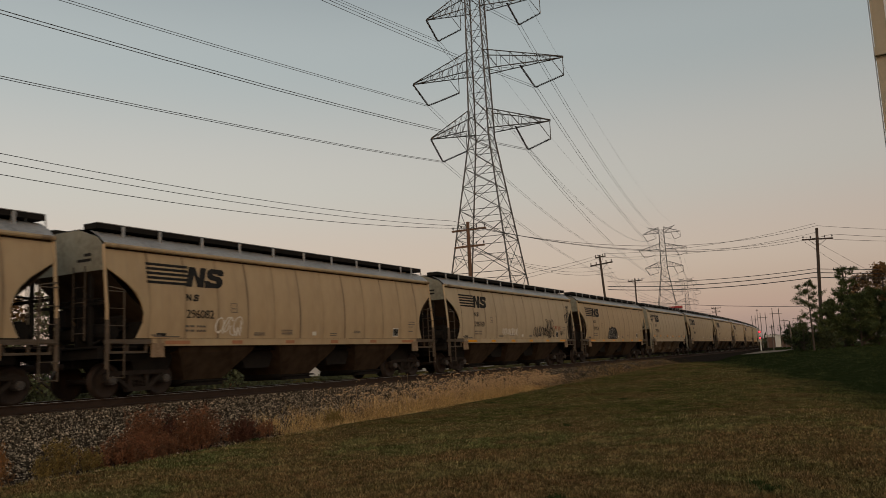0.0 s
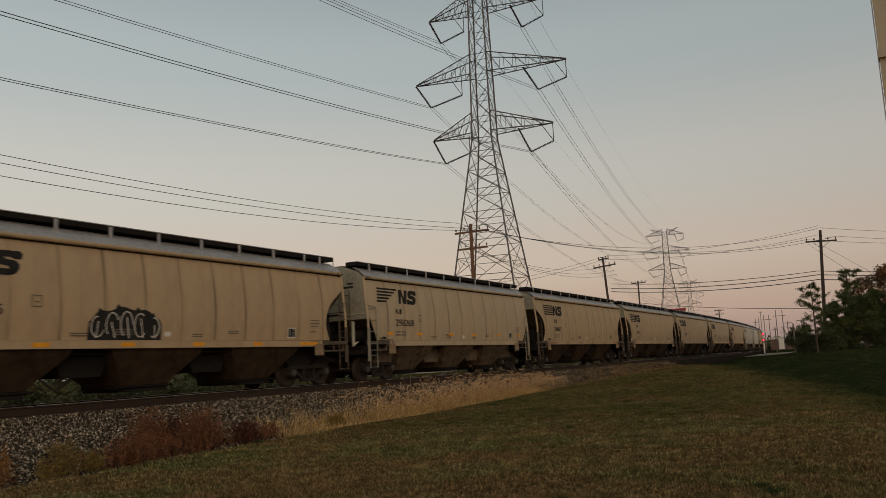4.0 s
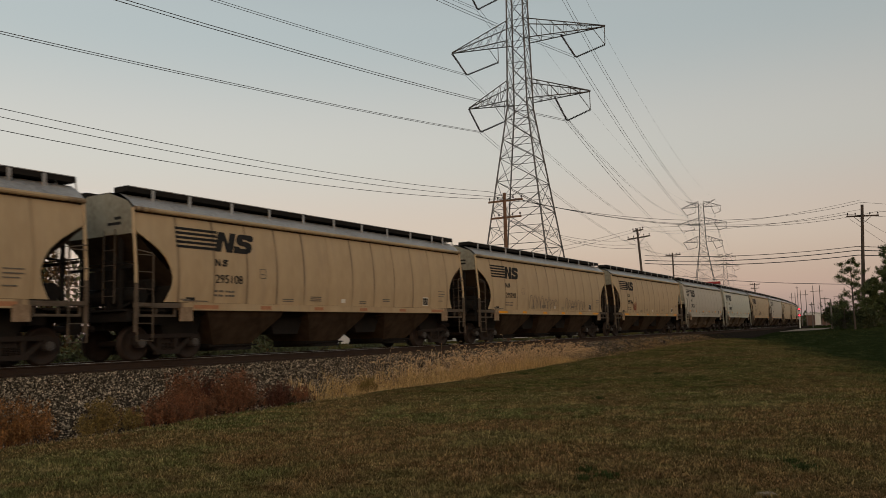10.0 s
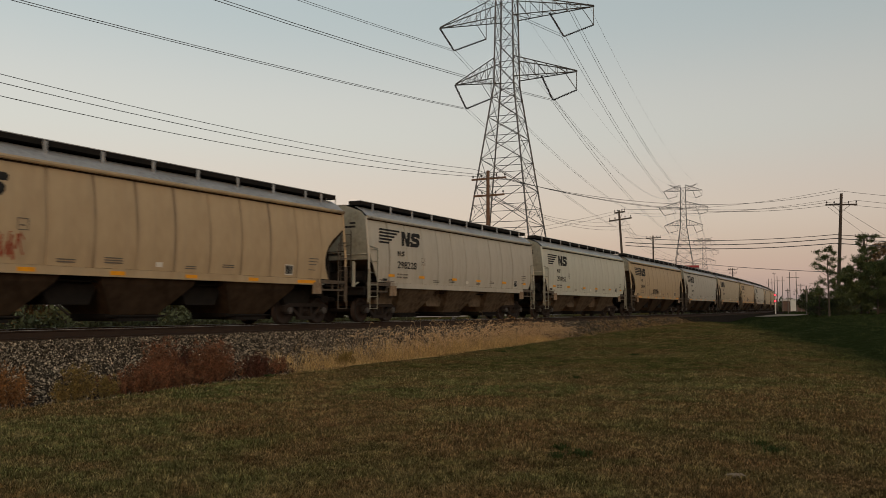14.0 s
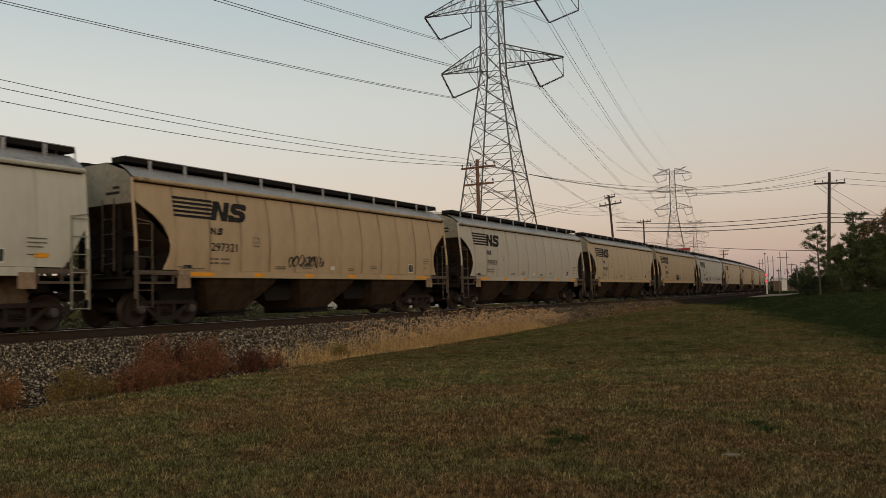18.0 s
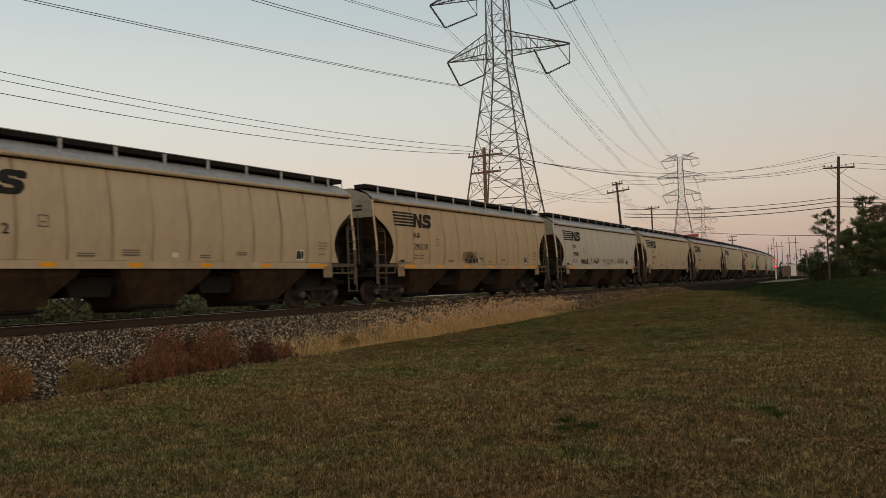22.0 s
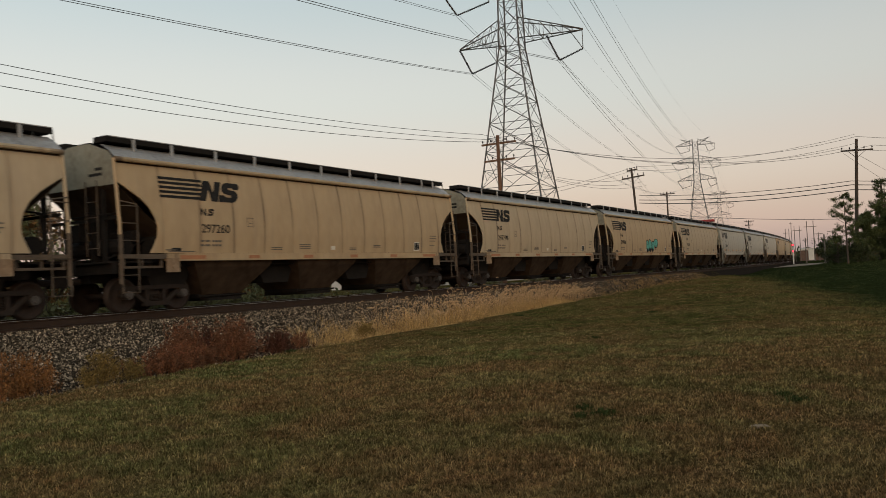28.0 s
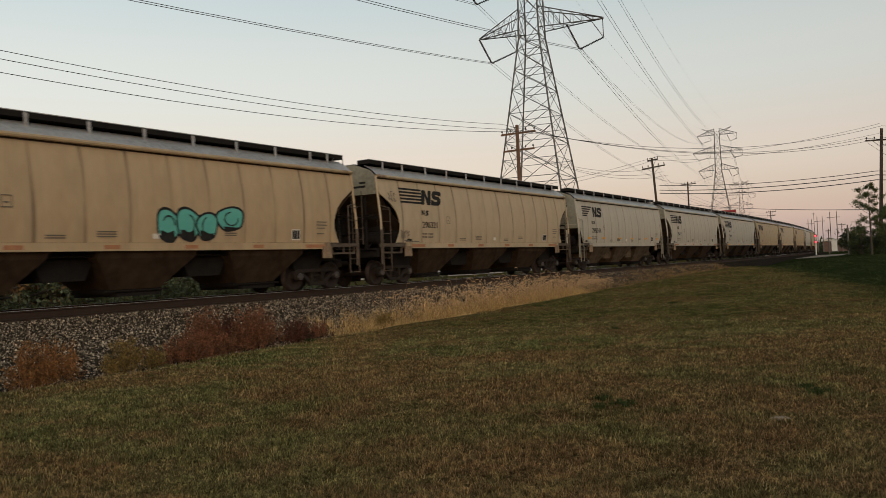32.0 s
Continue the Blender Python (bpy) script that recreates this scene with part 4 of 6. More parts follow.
            rod(bm, (s * (h - 0.15), y, 1.4), (s * (h - 1.5), y, 2.0), 0.035, n=5)
        box(bm, (s * (h - 0.12), 0, 2.45), (0.07, 2.9, 0.07))
        rod(bm, (s * (h + 0.02), -1.5, 2.55), (s * (h + 0.02), 1.5, 2.55), 0.016)
        part("end_frame", bm, BLACK if not short else WHITE, car)
        bm = B()
        prism(bm, ((s * (h - 2.2), 1.3), (s * (h - 0.3), 1.3), (s * (h - 0.3), 2.4), (s * (h - 0.2), low), (s * (h - 0.35), low), (s * (h - 2.2), 1.45)), -0.04, 0.04)
        box(bm, (s * (h - 1.35), 0, 1.65), (0.06, 2.9, 0.7))
        rod(bm, (s * (h - 0.7), 0.55, 1.75), (s * (h - 0.7), 1.1, 1.75), 0.22, n=10)
        part("end_web", bm, BLACK, car)
        bm = B()
        rod(bm, (s * (h - 0.55), -1.05, 1.72), (s * (h - 0.55), 1.05, 1.72), 0.24, n=12)
        part("air_reservoir", bm, BLACK, car)
        bm = B()
        rod(bm, (s * (h - 1.0), -0.9, 2.02), (s * (h - 1.0), 0.3, 2.02), 0.17, n=10)
        part("brake_cylinder", bm, BLACK, car)
        bm = B()
        box(bm, (s * (h - 0.25), 0.5, 2.15), (0.25, 0.5, 0.45))
        part("valve_box", bm, BLACK, car)
        bm = B()
        tube(bm, ((s * (h - 0.35), -1.2, 1.35), (s * (h - 0.4), -1.1, 2.5), (s * (h - 0.3), 0.2, 2.7), (s * (h - 0.5), 0.9, 2.2), (s * (h - 0.35), 1.3, 1.35)), 0.03, 5)
        part("air_pipe", bm, BLACK, car)
        bm = B()
        box(bm, (s * (h - 0.35), 0, 1.31), (1.3, 3.0, 0.05))
        box(bm, (s * (h + 0.12), 0, 1.17), (0.14, 3.0, 0.30))
        box(bm, (s * (h - 1.0), 0, 1.12), (0.4, 2.5, 0.35))
        part("end_platform", bm, BLACK, car)
        bm = B()
        rod(bm, (s * (h + 0.1), 0, 0.86), (s * (h + 0.50), 0, 0.86), 0.09, n=8)
        box(bm, (s * (h + 0.60), 0.04, 0.86), (0.24, 0.24, 0.28))
        rod(bm, (s * (h + 0.2), 0.3, 0.9), (s * (h + 0.62), 0.22, 0.42), 0.025, n=6)
        part("coupler", bm, TRUCK, car)
        for e in (-1, 1):
            bm = B()
            tube(bm, ((s * h, e * 1.58, 2.0), (s * h, e * 1.58, 2.3), (s * h, e * 1.42, 3.95)), 0.052, 4)
            post = part("corner_post", bm, TAN, car)
            bm = B()
            x1, y = s * (h - 0.48), e * 1.64
            rod(bm, (x1, y, 0.50), (x1, y, 2.78), 0.020)
            rod(bm, (s * h, e * 1.56, 0.75), (s * h, e * 1.58, 2.02), 0.045, n=4)
            rod(bm, (s * h, y, 0.50), (s * h, y, 2.0), 0.022)
            for k in range(6):
                z = 0.53 + k * 0.44
                rod(bm, (x1, y, z), (s * h, y, z), 0.013)
            rod(bm, (x1, y, 2.78), (s * h, e * 1.58, 2.86), 0.017)
            part("ladder", bm, LADDER if not short else ENDSHADE, post)
        bm = B()
        prism(bm, ((-0.21, 1.02), (0.21, 1.02), (0.21, 1.40), (-0.21, 1.40)), -1.63, -1.58)
        rod(bm, (0.02, -1.65, 1.15), (0.02, -1.62, 1.15), 0.05, n=8)
        part("jacking_plate", bm, RUSTPAINT, car, at=pose(s * (h - 1.6), 0, 0))
        truck(car, s * (h - 1.47))
    # side sills
    for e in (-1, 1):
        bm = B()
        k = h - 1.42
        prism(bm, ((-k, 1.32), (k, 1.32), (k, 1.52), (-k, 1.52)), e * 1.46, e * 1.61)
        part("side_sill", bm, TAN, car)
        for q in (-1, 1):
            bm = B()
            prism(bm, ((q * k, 1.38), (q * h, 1.38), (q * h, 1.50), (q * k, 1.50)), e * 1.47, e * 1.60)
            prism(bm, ((q * (k + 0.12), 1.14), (q * (h - 0.1), 1.14), (q * (h - 0.1), 1.20), (q * (k + 0.12), 1.20)), e * 1.47, e * 1.56)
            for x in (k + 0.14, k + 0.75, h - 0.12):
                box(bm, (q * x, e * 1.52, 1.285), (0.05, 0.06, 0.20))
            part("end_sill", bm, LADDER, car)
    bm = B()
    box(bm, (0, 0, 1.02), (2 * h, 0.55, 0.42))
    part("centre_sill", bm, BLACK, car)
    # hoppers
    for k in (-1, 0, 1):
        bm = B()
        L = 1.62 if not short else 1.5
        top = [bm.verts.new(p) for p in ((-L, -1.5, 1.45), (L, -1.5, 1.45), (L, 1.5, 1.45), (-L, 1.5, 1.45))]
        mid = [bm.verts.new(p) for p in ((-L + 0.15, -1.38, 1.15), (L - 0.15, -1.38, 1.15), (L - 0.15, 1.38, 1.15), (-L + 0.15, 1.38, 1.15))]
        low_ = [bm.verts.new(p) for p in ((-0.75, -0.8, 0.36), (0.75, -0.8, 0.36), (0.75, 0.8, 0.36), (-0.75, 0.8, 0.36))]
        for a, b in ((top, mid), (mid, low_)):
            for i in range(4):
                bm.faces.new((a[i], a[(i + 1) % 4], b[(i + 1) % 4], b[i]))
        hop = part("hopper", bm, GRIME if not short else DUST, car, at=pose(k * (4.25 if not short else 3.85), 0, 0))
        bm = B()
        box(bm, (0, 0, 0.32), (1.7, 1.5, 0.12))
        box(bm, (0, 0, 0.22), (1.3, 1.9, 0.08))
        rod(bm, (-0.95, -0.85, 0.32), (0.95, -0.85, 0.32), 0.03)
        part("outlet_gate", bm, BLACK, hop)
    # added fillers between the hoppers; the long cars' are black for the shade there
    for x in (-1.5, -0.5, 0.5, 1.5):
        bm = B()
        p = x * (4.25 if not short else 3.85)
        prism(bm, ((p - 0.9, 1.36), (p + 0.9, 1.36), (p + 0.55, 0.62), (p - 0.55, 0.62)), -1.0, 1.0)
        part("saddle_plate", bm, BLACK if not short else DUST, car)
    bm = B()
    rod(bm, (-h + 2, -1.2, 1.2), (h - 2, -1.2, 1.2), 0.025)
    rod(bm, (-h + 1.5, 0.9, 0.75), (h - 1.5, 0.9, 0.75), 0.025)
    part("brake_pipe", bm, BLACK, car)
    # reflectors
    m = RUSTREF
    for x, w in ((-h + 1.85, 0.9), (-3.88, 0.44), (-1.43, 0.44), (1.0, 0.42), (3.45, 0.42), (h - 2.6, 0.9)) if not short else ((-6.3, 0.42), (-4.05, 0.42), (-1.3, 0.42), (1.0, 0.42), (3.75, 0.42), (6.2, 0.35)):
        bm = B()
        box(bm, (x + w / 2, -1.614, 1.415) if not short else (x + w / 2, -surf(1.8) - 0.012, 1.8), (w, 0.008, 0.10))
        part("reflector", bm, m, car)
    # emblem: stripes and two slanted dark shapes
    bm = B()
    if not short:
        for k in range(5):
            z = 3.02 + k * 0.125
            bar(bm, -7.02, z, 1.42 + 0.022 * k, 0.072)
        emb_x = -5.66
    else:
        for k in range(5):
            bar(bm, -6.95 + 0.03 * k, 3.02 + k * 0.125, 0.70 + 0.18 * k, 0.072, 0.03)
        emb_x = -5.45
    part("emblem_stripes", bm, INK, car, "black painted stripes")
    bm = B()
    x, z, t = emb_x, 3.0, 0.58
    left = ((x, z), (x + 0.23, z), (x + 0.36, z + 0.34)) if not short else ((x + 0.10, z), (x + 0.26, z), (x + 0.36, z + 0.34))
    decal(bm, left + ((x + 0.44, z), (x + 0.68, z), (x + 0.88, z + t), (x + 0.65, z + t), (x + 0.53, z + 0.26), (x + 0.44, z + t), (x + 0.20, z + t)))
    part("emblem_mark", bm, INK, car, "black slanted emblem shape")
    bm = B()
    x += 0.72
    ring = ((0.0, 0.0), (0.52, 0.0), (0.66, 0.05), (0.75, 0.16), (0.76, 0.27), (0.68, 0.35), (0.42, 0.375), (0.40, 0.43), (0.58, 0.43), (0.60, 0.39), (0.82, 0.39), (0.86, 0.52), (0.80, 0.58),
            (0.34, 0.58), (0.22, 0.53), (0.15, 0.42), (0.15, 0.32), (0.23, 0.245), (0.48, 0.215), (0.50, 0.15), (0.27, 0.15), (0.24, 0.20), (0.03, 0.20))
    decal(bm, [(x + a, z + q) for a, q in ring])
    part("emblem_mark", bm, INK, car, "black rounded emblem shape")
    # stencils too small to read
    bm = B()
    x, z, k = -5.67, 2.58, 0.345
    decal(bm, [(x + k * a, z + k * q) for a, q in ((0, 0), (0.15, 0), (0.15, 0.36), (0.42, 0), (0.58, 0), (0.58, 0.58), (0.43, 0.58), (0.43, 0.22), (0.16, 0.58), (0, 0.58))])
    decal(bm, [(x + 0.25 + k * a * 0.82, z + k * q) for a, q in ring])
    part("stencil_mark", bm, INK, car)
    bm = B()
    for z in (1.84, 1.72):
        for x, w in ((-5.70, 0.13), (-5.54, 0.18), (-5.28, 0.09), (-5.17, 0.10), (-5.05, 0.12)):
            bar(bm, x, z, w, 0.055)
    for x, w, z in ((-6.9, 0.35, 1.60), (-2.9, 0.5, 1.62), (-2.9, 0.5, 1.68), (-1.6, 0.55, 1.66), (-1.6, 0.55, 1.72), (-1.6, 0.55, 1.78), (1.0, 0.4, 1.62), (1.0, 0.4, 1.68), (2.4, 0.45, 1.72), (2.4, 0.45, 1.78), (6.25, 0.5, 2.18), (6.25, 0.5, 2.08), (6.25, 0.4, 1.98), (6.25, 0.35, 1.80), (-6.8, 0.9, 1.56)):
        bar(bm, min(x, h - 1.6), z, w, 0.03)
    for a, b, c, e in ((-3.91, 2.30, 0.27, 0.02), (-3.91, 2.56, 0.27, 0.02), (-3.91, 2.30, 0.02, 0.28), (-3.66, 2.30, 0.02, 0.28), (-3.84, 2.4, 0.12, 0.03)):
        bar(bm, a, b, c, e)
    part("stencil_text", bm, BARS, car)["kind"] = "stuff"
    bm = B()
    bar(bm, 5.10, 1.60, 0.38, 0.34)
    frame_ = part("placard", bm, WHITESPRAY, car)
    bm = B()
    for x, w in ((5.13, 0.08), (5.225, 0.11), (5.355, 0.095)):
        decal(bm, [(p, q) for p, q in ((x, 1.64), (x + w, 1.64), (x + w, 1.91), (x, 1.91))])
    for v in bm.verts:
        v.co.y -= 0.004
    part("placard_field", bm, INK, frame_)
    bm = B()
    bar(bm, 0.0, 1.63, 0.22, 0.13)
    part("white_tag", bm, WHITESPRAY, car)
    bm = B()
    bar(bm, -6.7, 1.58, 0.32, 0.09)
    part("dark_tag", bm, INK, car)
    return car


def lettering(car, text, x, z, height, width):
    cu = bpy.data.curves.new("car_number", "FONT")
    cu.body, cu.size = text, height / 0.69
    tmp = bpy.data.objects.new("car_number", cu)
    me = bpy.data.meshes.new_from_object(tmp)
    bpy.data.objects.remove(tmp)
    w = max(v.co.x for v in me.vertices)
    for v in me.vertices:
        zz = z + v.co.y
        v.co = Vector((x + v.co.x * width / w, -surf(zz) - 0.011, zz))
    bm = B()
    bm.from_mesh(me)
    twin = bmesh.ops.duplicate(bm, geom=bm.verts[:] + bm.edges[:] + bm.faces[:])["geom"]
    for v in twin:
        if isinstance(v, bmesh.types.BMVert):
            v.co += Vector((0.014, -0.002, 0.004))
    part("car_number", bm, INK, car)


def spray(car, x, z, w, h, mat, seed, kind="tag", label=""):
    """Graffiti that cannot be read: a chain of strokes, or swollen shapes with an outline."""
    rs = random.Random(seed)
    bm = B()

    def stroke(pts, t):
        for (a, b), (c, d) in zip(pts, pts[1:]):
            v = Vector((c - a, d - b))
            if v.length < 1e-4:
                continue
            nrm = Vector((-v.y, v.x)).normalized() * t / 2
            decal(bm, ((a - nrm.x, b - nrm.y), (c - nrm.x, d - nrm.y), (c + nrm.x, d + nrm.y), (a + nrm.x, b + nrm.y)))
    if kind == "tag":
        k = max(3, int(w / (h * 0.75)))
        for i in range(k):
            x0, s = x + w * i / k, w / k
            pts = [(x0 + s * rs.uniform(0, 0.9), z + h * rs.uniform(0, 1)) for _ in range(3)]
            arc = [(x0 + s * (0.5 + 0.42 * math.cos(a)), z + h * (0.5 + 0.45 * math.sin(a * rs.choice((1, 1, 2))))) for a in [rs.uniform(0, 2) + 0.5 * q for q in range(rs.randint(6, 11))]]
            stroke(arc, 0.03)
            stroke(pts, 0.03)
        part("graffiti", bm, mat, car, label)["kind"] = "stuff"
        return
    if kind == "wild":
        # tall looping letters that run into one another
        k = max(2, round(w / (h * 0.62)))
        for i in range(k):
            x0, s = x + w * i / k, w / k
            for _ in range(2):
                p0, tw, span = rs.uniform(0, 6.28), rs.choice((1.0, 1.0, 2.0, 1.5)), rs.uniform(3.5, 6.5)
                ax, az_, cx, cz = rs.uniform(0.3, 0.62), rs.uniform(0.28, 0.5), rs.uniform(0.35, 0.7), rs.uniform(0.42, 0.58)
                stroke([(x0 + s * (cx + ax * math.cos(p0 + span * q / 16)), z + h * (cz + az_ * math.sin(tw * (p0 + span * q / 16) + 0.4))) for q in range(17)], 0.036)
        part("graffiti", bm, mat, car, label)["kind"] = "stuff"
        return
    if kind == "arch":
        k = max(3, round(w / 0.42))
        for i in range(k):
            x0, s = x + w * i / k, w / k
            hh = h * rs.uniform(0.75, 1.0) * (1 - 0.35 * i / k)
            for inset, t in ((0.0, 0.028), (0.09, 0.018)):
                q = s * (0.98 - inset * 2) / 2
                stroke([(x0 + s / 2 - q * math.cos(a) * rs.uniform(0.94, 1.05), z + (hh - inset) * math.sin(a) ** 0.6) for a in [0.02 + 3.1 * j / 12 for j in range(13)]], t)
            if rs.random() < 0.6:
                stroke([(x0 + s * 0.3, z + hh * 0.35), (x0 + s * 0.7, z + hh * rs.uniform(0.3, 0.5))], 0.025)
        part("graffiti", bm, mat, car, label)["kind"] = "stuff"
        return
    if kind == "dome":
        # one dark swollen shape with thin white letter outlines on it
        out = B()
        n = 40
        edge = []
        for q in range(n + 1):
            a = math.pi * q / n
            r = 1 + 0.05 * math.sin(9 * a + 1) + (0.12 if q % 7 == 3 else 0)
            edge.append((x + w / 2 - w / 2 * math.cos(a) * (0.92 + 0.08 * r), z + h * r * math.sin(a) ** 0.45))
        decal(out, edge)
        under = part("graffiti", out, INK, car, label)
        for i in range(5):
            cx, s = x + w * (0.12 + 0.19 * i), w * 0.075
            top = h * (0.62 + 0.25 * math.sin(math.pi * (i + 0.5) / 5))
            p0, span = rs.uniform(0, 6.28), rs.uniform(3.6, 5.2)
            stroke([(cx + s * 1.1 * math.cos(p0 + span * q / 16), z + 0.05 + top / 2 + (top / 2 - 0.03) * math.sin(p0 + span * q / 16)) for q in range(17)], 0.026)
            stroke([(cx + s * rs.uniform(-0.8, 0.8), z + 0.05), (cx + s * rs.uniform(-0.5, 0.5), z + top * rs.uniform(0.6, 0.95))], 0.026)
        for v in bm.verts:
            v.co.y -= 0.006
        part("graffiti_line", bm, mat, under)["kind"] = "stuff"
        return
    blobs = []
    k = max(3, int(w / (h * 0.8))) if kind != "oval" else 1
    for i in range(k):
        cx, cz = x + w * (i + 0.5) / k, z + h * rs.uniform(0.42, 0.58)
        rx, rz = w / k * rs.uniform(0.55, 0.68), h * rs.uniform(0.42, 0.56)
        ph = rs.uniform(0, 6)
        blobs.append([(cx + rx * math.cos(a) * (1 + 0.10 * math.sin(3 * a + ph)), cz + rz * math.sin(a) * (1 + 0.12 * math.cos(2 * a + ph))) for a in [6.28319 * q / 22 for q in range(22)]])
    out = B()
    for i, b in enumerate(blobs):
        out.faces.new([out.verts.new((p[0], -surf(p[1]) - 0.012 - 0.004 * i, p[1])) for p in b])
    under = part("graffiti", out, INK, car, label)
    for i, b in enumerate(blobs):
        c = Vector((sum(p[0] for p in b) / 22, sum(p[1] for p in b) / 22))
        bm.faces.new([bm.verts.new((c.x + (p[0] - c.x) * (0.62 if kind == 'throw' else 0.86), -surf(p[1]) - 0.014 - 0.004 * i, c.y + (p[1] - c.y) * (0.66 if kind == 'throw' else 0.84))) for p in b])
    part("graffiti_fill", bm, mat, under)
    ln = B()
    bm = ln
    for b in blobs:
        c = Vector((sum(p[0] for p in b) / 22, sum(p[1] for p in b) / 22))
        for _ in range(2):
            a = rs.uniform(0, 6.28)
            pts = [(c.x + 0.3 * w / k * math.cos(a + q * 0.6), c.y + 0.26 * h * math.sin(a + q * 0.6)) for q in range(5)]
            stroke(pts, 0.035)
    for v in ln.verts:
        v.co.y -= 0.03
    part("graffiti_line", ln, INK, under)


LONG, SHORT = make_car(8.3, False), make_car(7.6, True)
SPEC = {  # number, paint, reflectors
    -2: ("296415", TAN, 0), -1: ("295377", TAN, 0), 0: ("296082", TAN, 0), 1: ("296769", BEIGE, 1), 2: ("297525", TAN, 1), 3: ("298268", BEIGE, 1),
    4: ("296869", TAN, 0), 5: ("296172", TAN, 0), 6: ("295108", TAN, 0), 7: ("295048", TAN, 1), 8: ("295786", TAN, 1), 9: ("298228", PALE, 0),
    10: ("298052", WHITE, 1), 11: ("297321", TAN, 1), 12: ("295924", PALE, 1), 13: ("297412", BEIGE, 1), 14: ("295210", TAN, 1), 15: ("297067", PALE, 1),
    16: ("296531", BEIGE, 0), 17: ("297260", TAN, 0), 18: ("297799", BEIGE, 0), 19: ("297486", TAN, 0), 20: ("296321", BEIGE, 0), 21: ("298344", PALE, 0), 22: ("296117", PALE, 0)}
NAMES = {"tan_car_paint": "tan", "beige_car_paint": "beige", "pale_car_paint": "pale grey-beige", "white_car_paint": "off-white"}
TRAIN, NUMBERS, u = [], [], 21.95 - 36.0
last = None
for k in range(-2, 33):
    short = k in (3, 9, 10, 21)
    num, paint, refl = SPEC.get(k, (str(295000 + (k * 317) % 2900), (TAN, BEIGE, TAN, PALE)[k % 4], k % 2))
    if last is not None:
        u += (9.0 if not last else 8.325) + (9.0 if not short else 8.325)
    last = short
    src = SHORT if short else LONG
    car = copy_thing(src, pose(0, 0, 0)) if k not in (-2, 3) else src
    TRAIN.append((car, u))
    for o in car.children_recursive:
        if not o.material_slots:
            continue
        mat = o.data.materials[0]
        if mat == TAN and paint != TAN or mat == RUSTREF and refl:
            o.material_slots[0].link = "OBJECT"
            o.material_slots[0].material = paint if mat == TAN else ORANGE
    text = "weathered %s covered hopper car with black stripes and lettering" % NAMES[paint.name]
    if k == 19:
        text = "weathered tan covered hopper car with teal graffiti"
    elif k == 2:
        text = "tan covered hopper car with black and white graffiti"
    elif k == 8:
        text = "tan covered hopper car with red graffiti scrawl"
    elif k == 10:
        text = "clean off-white short covered hopper car with yellow reflectors"
    elif short:
        text = "%s short covered hopper car with broken stripe emblem" % NAMES[paint.name]
    car["label"] = text
    NUMBERS.append((car, num, short, k))
for car, num, short, k in NUMBERS:
    if k < 24:
        lettering(car, num, -5.68 if not short else -5.72, 2.10, 0.235 if not short else 0.27, 1.06 if not short else 1.42)
# the cars by their order in the train
by = {k - 2: c for k, (c, _) in enumerate(TRAIN)}
spray(by[0], -4.6, 1.62, 1.1, 0.55, WHITESPRAY, 1, "wild", "white chalky scrawl")
spray(by[0], -3.8, 1.58, 0.35, 0.3, WHITESPRAY, 11)
spray(by[1], 1.6, 1.60, 3.3, 0.62, INK, 2, "wild", "dark grey scrawled graffiti")
spray(by[1], 3.4, 1.95, 1.3, 0.75, INK, 31, "wild")
spray(by[1], 4.7, 2.0, 1.2, 0.30, REDSPRAY, 32)
spray(by[1], 5.8, 1.66, 0.55, 0.34, INK, 33)
spray(by[1], 6.75, 2.45, 0.75, 0.55, INK, 34, "wild")
spray(by[1], 7.1, 2.95, 0.65, 0.65, INK, 35, "wild")
spray(by[1], -2.5, 1.68, 2.0, 0.40, WHITESPRAY, 12, "wild", "white chalky scrawl")
spray(by[2], -2.4, 1.53, 2.3, 0.82, WHITESPRAY, 3, "dome", "black and white swollen graffiti")
spray(by[7], -3.05, 1.57, 3.5, 0.88, BARS, 4, "arch", "thin grey outline graffiti")
spray(by[7], 1.55, 1.57, 3.0, 0.72, BARS, 5, "arch")
spray(by[8], -4.4, 1.68, 0.7, 0.60, REDSPRAY, 6, "tag", "red scrawl")
spray(by[8], -4.5, 1.60, 0.6, 0.5, REDSPRAY, 16)
spray(by[11], -2.25, 1.68, 1.8, 0.42, INK, 7, "wild", "dark scrawled tag")
spray(by[14], -1.5, 1.80, 1.3, 0.28, INK, 8, "wild", "black scrawled tags")
spray(by[14], -1.3, 1.56, 1.2, 0.24, INK, 18, "wild")
spray(by[14], 0.1, 1.62, 0.4, 0.24, INK, 28)
spray(by[15], -4.3, 1.60, 1.3, 0.34, INK, 9, "wild", "black scrawled tags")
spray(by[15], -2.5, 1.62, 1.7, 0.40, INK, 39, "tag", "black flower-shaped tags")
spray(by[15], -0.2, 1.62, 2.4, 0.40, BARS, 19)
spray(by[15], 3.0, 1.70, 1.7, 0.36, GREYSPRAY, 29, "wild", "grey scrawl")
spray(by[19], 0.15, 1.48, 1.95, 0.98, TEAL, 10, "fill", "teal swollen graffiti with a dark outline")
spray(by[19], 2.2, 1.78, 0.85, 0.74, TEAL, 20, "oval", "teal speech-bubble shape with a dark outline")
spray(by[20], -7.75, 3.0, 0.5, 0.45, BARS, 21)
spray(by[20], -7.1, 1.65, 0.6, 0.35, BARS, 22)
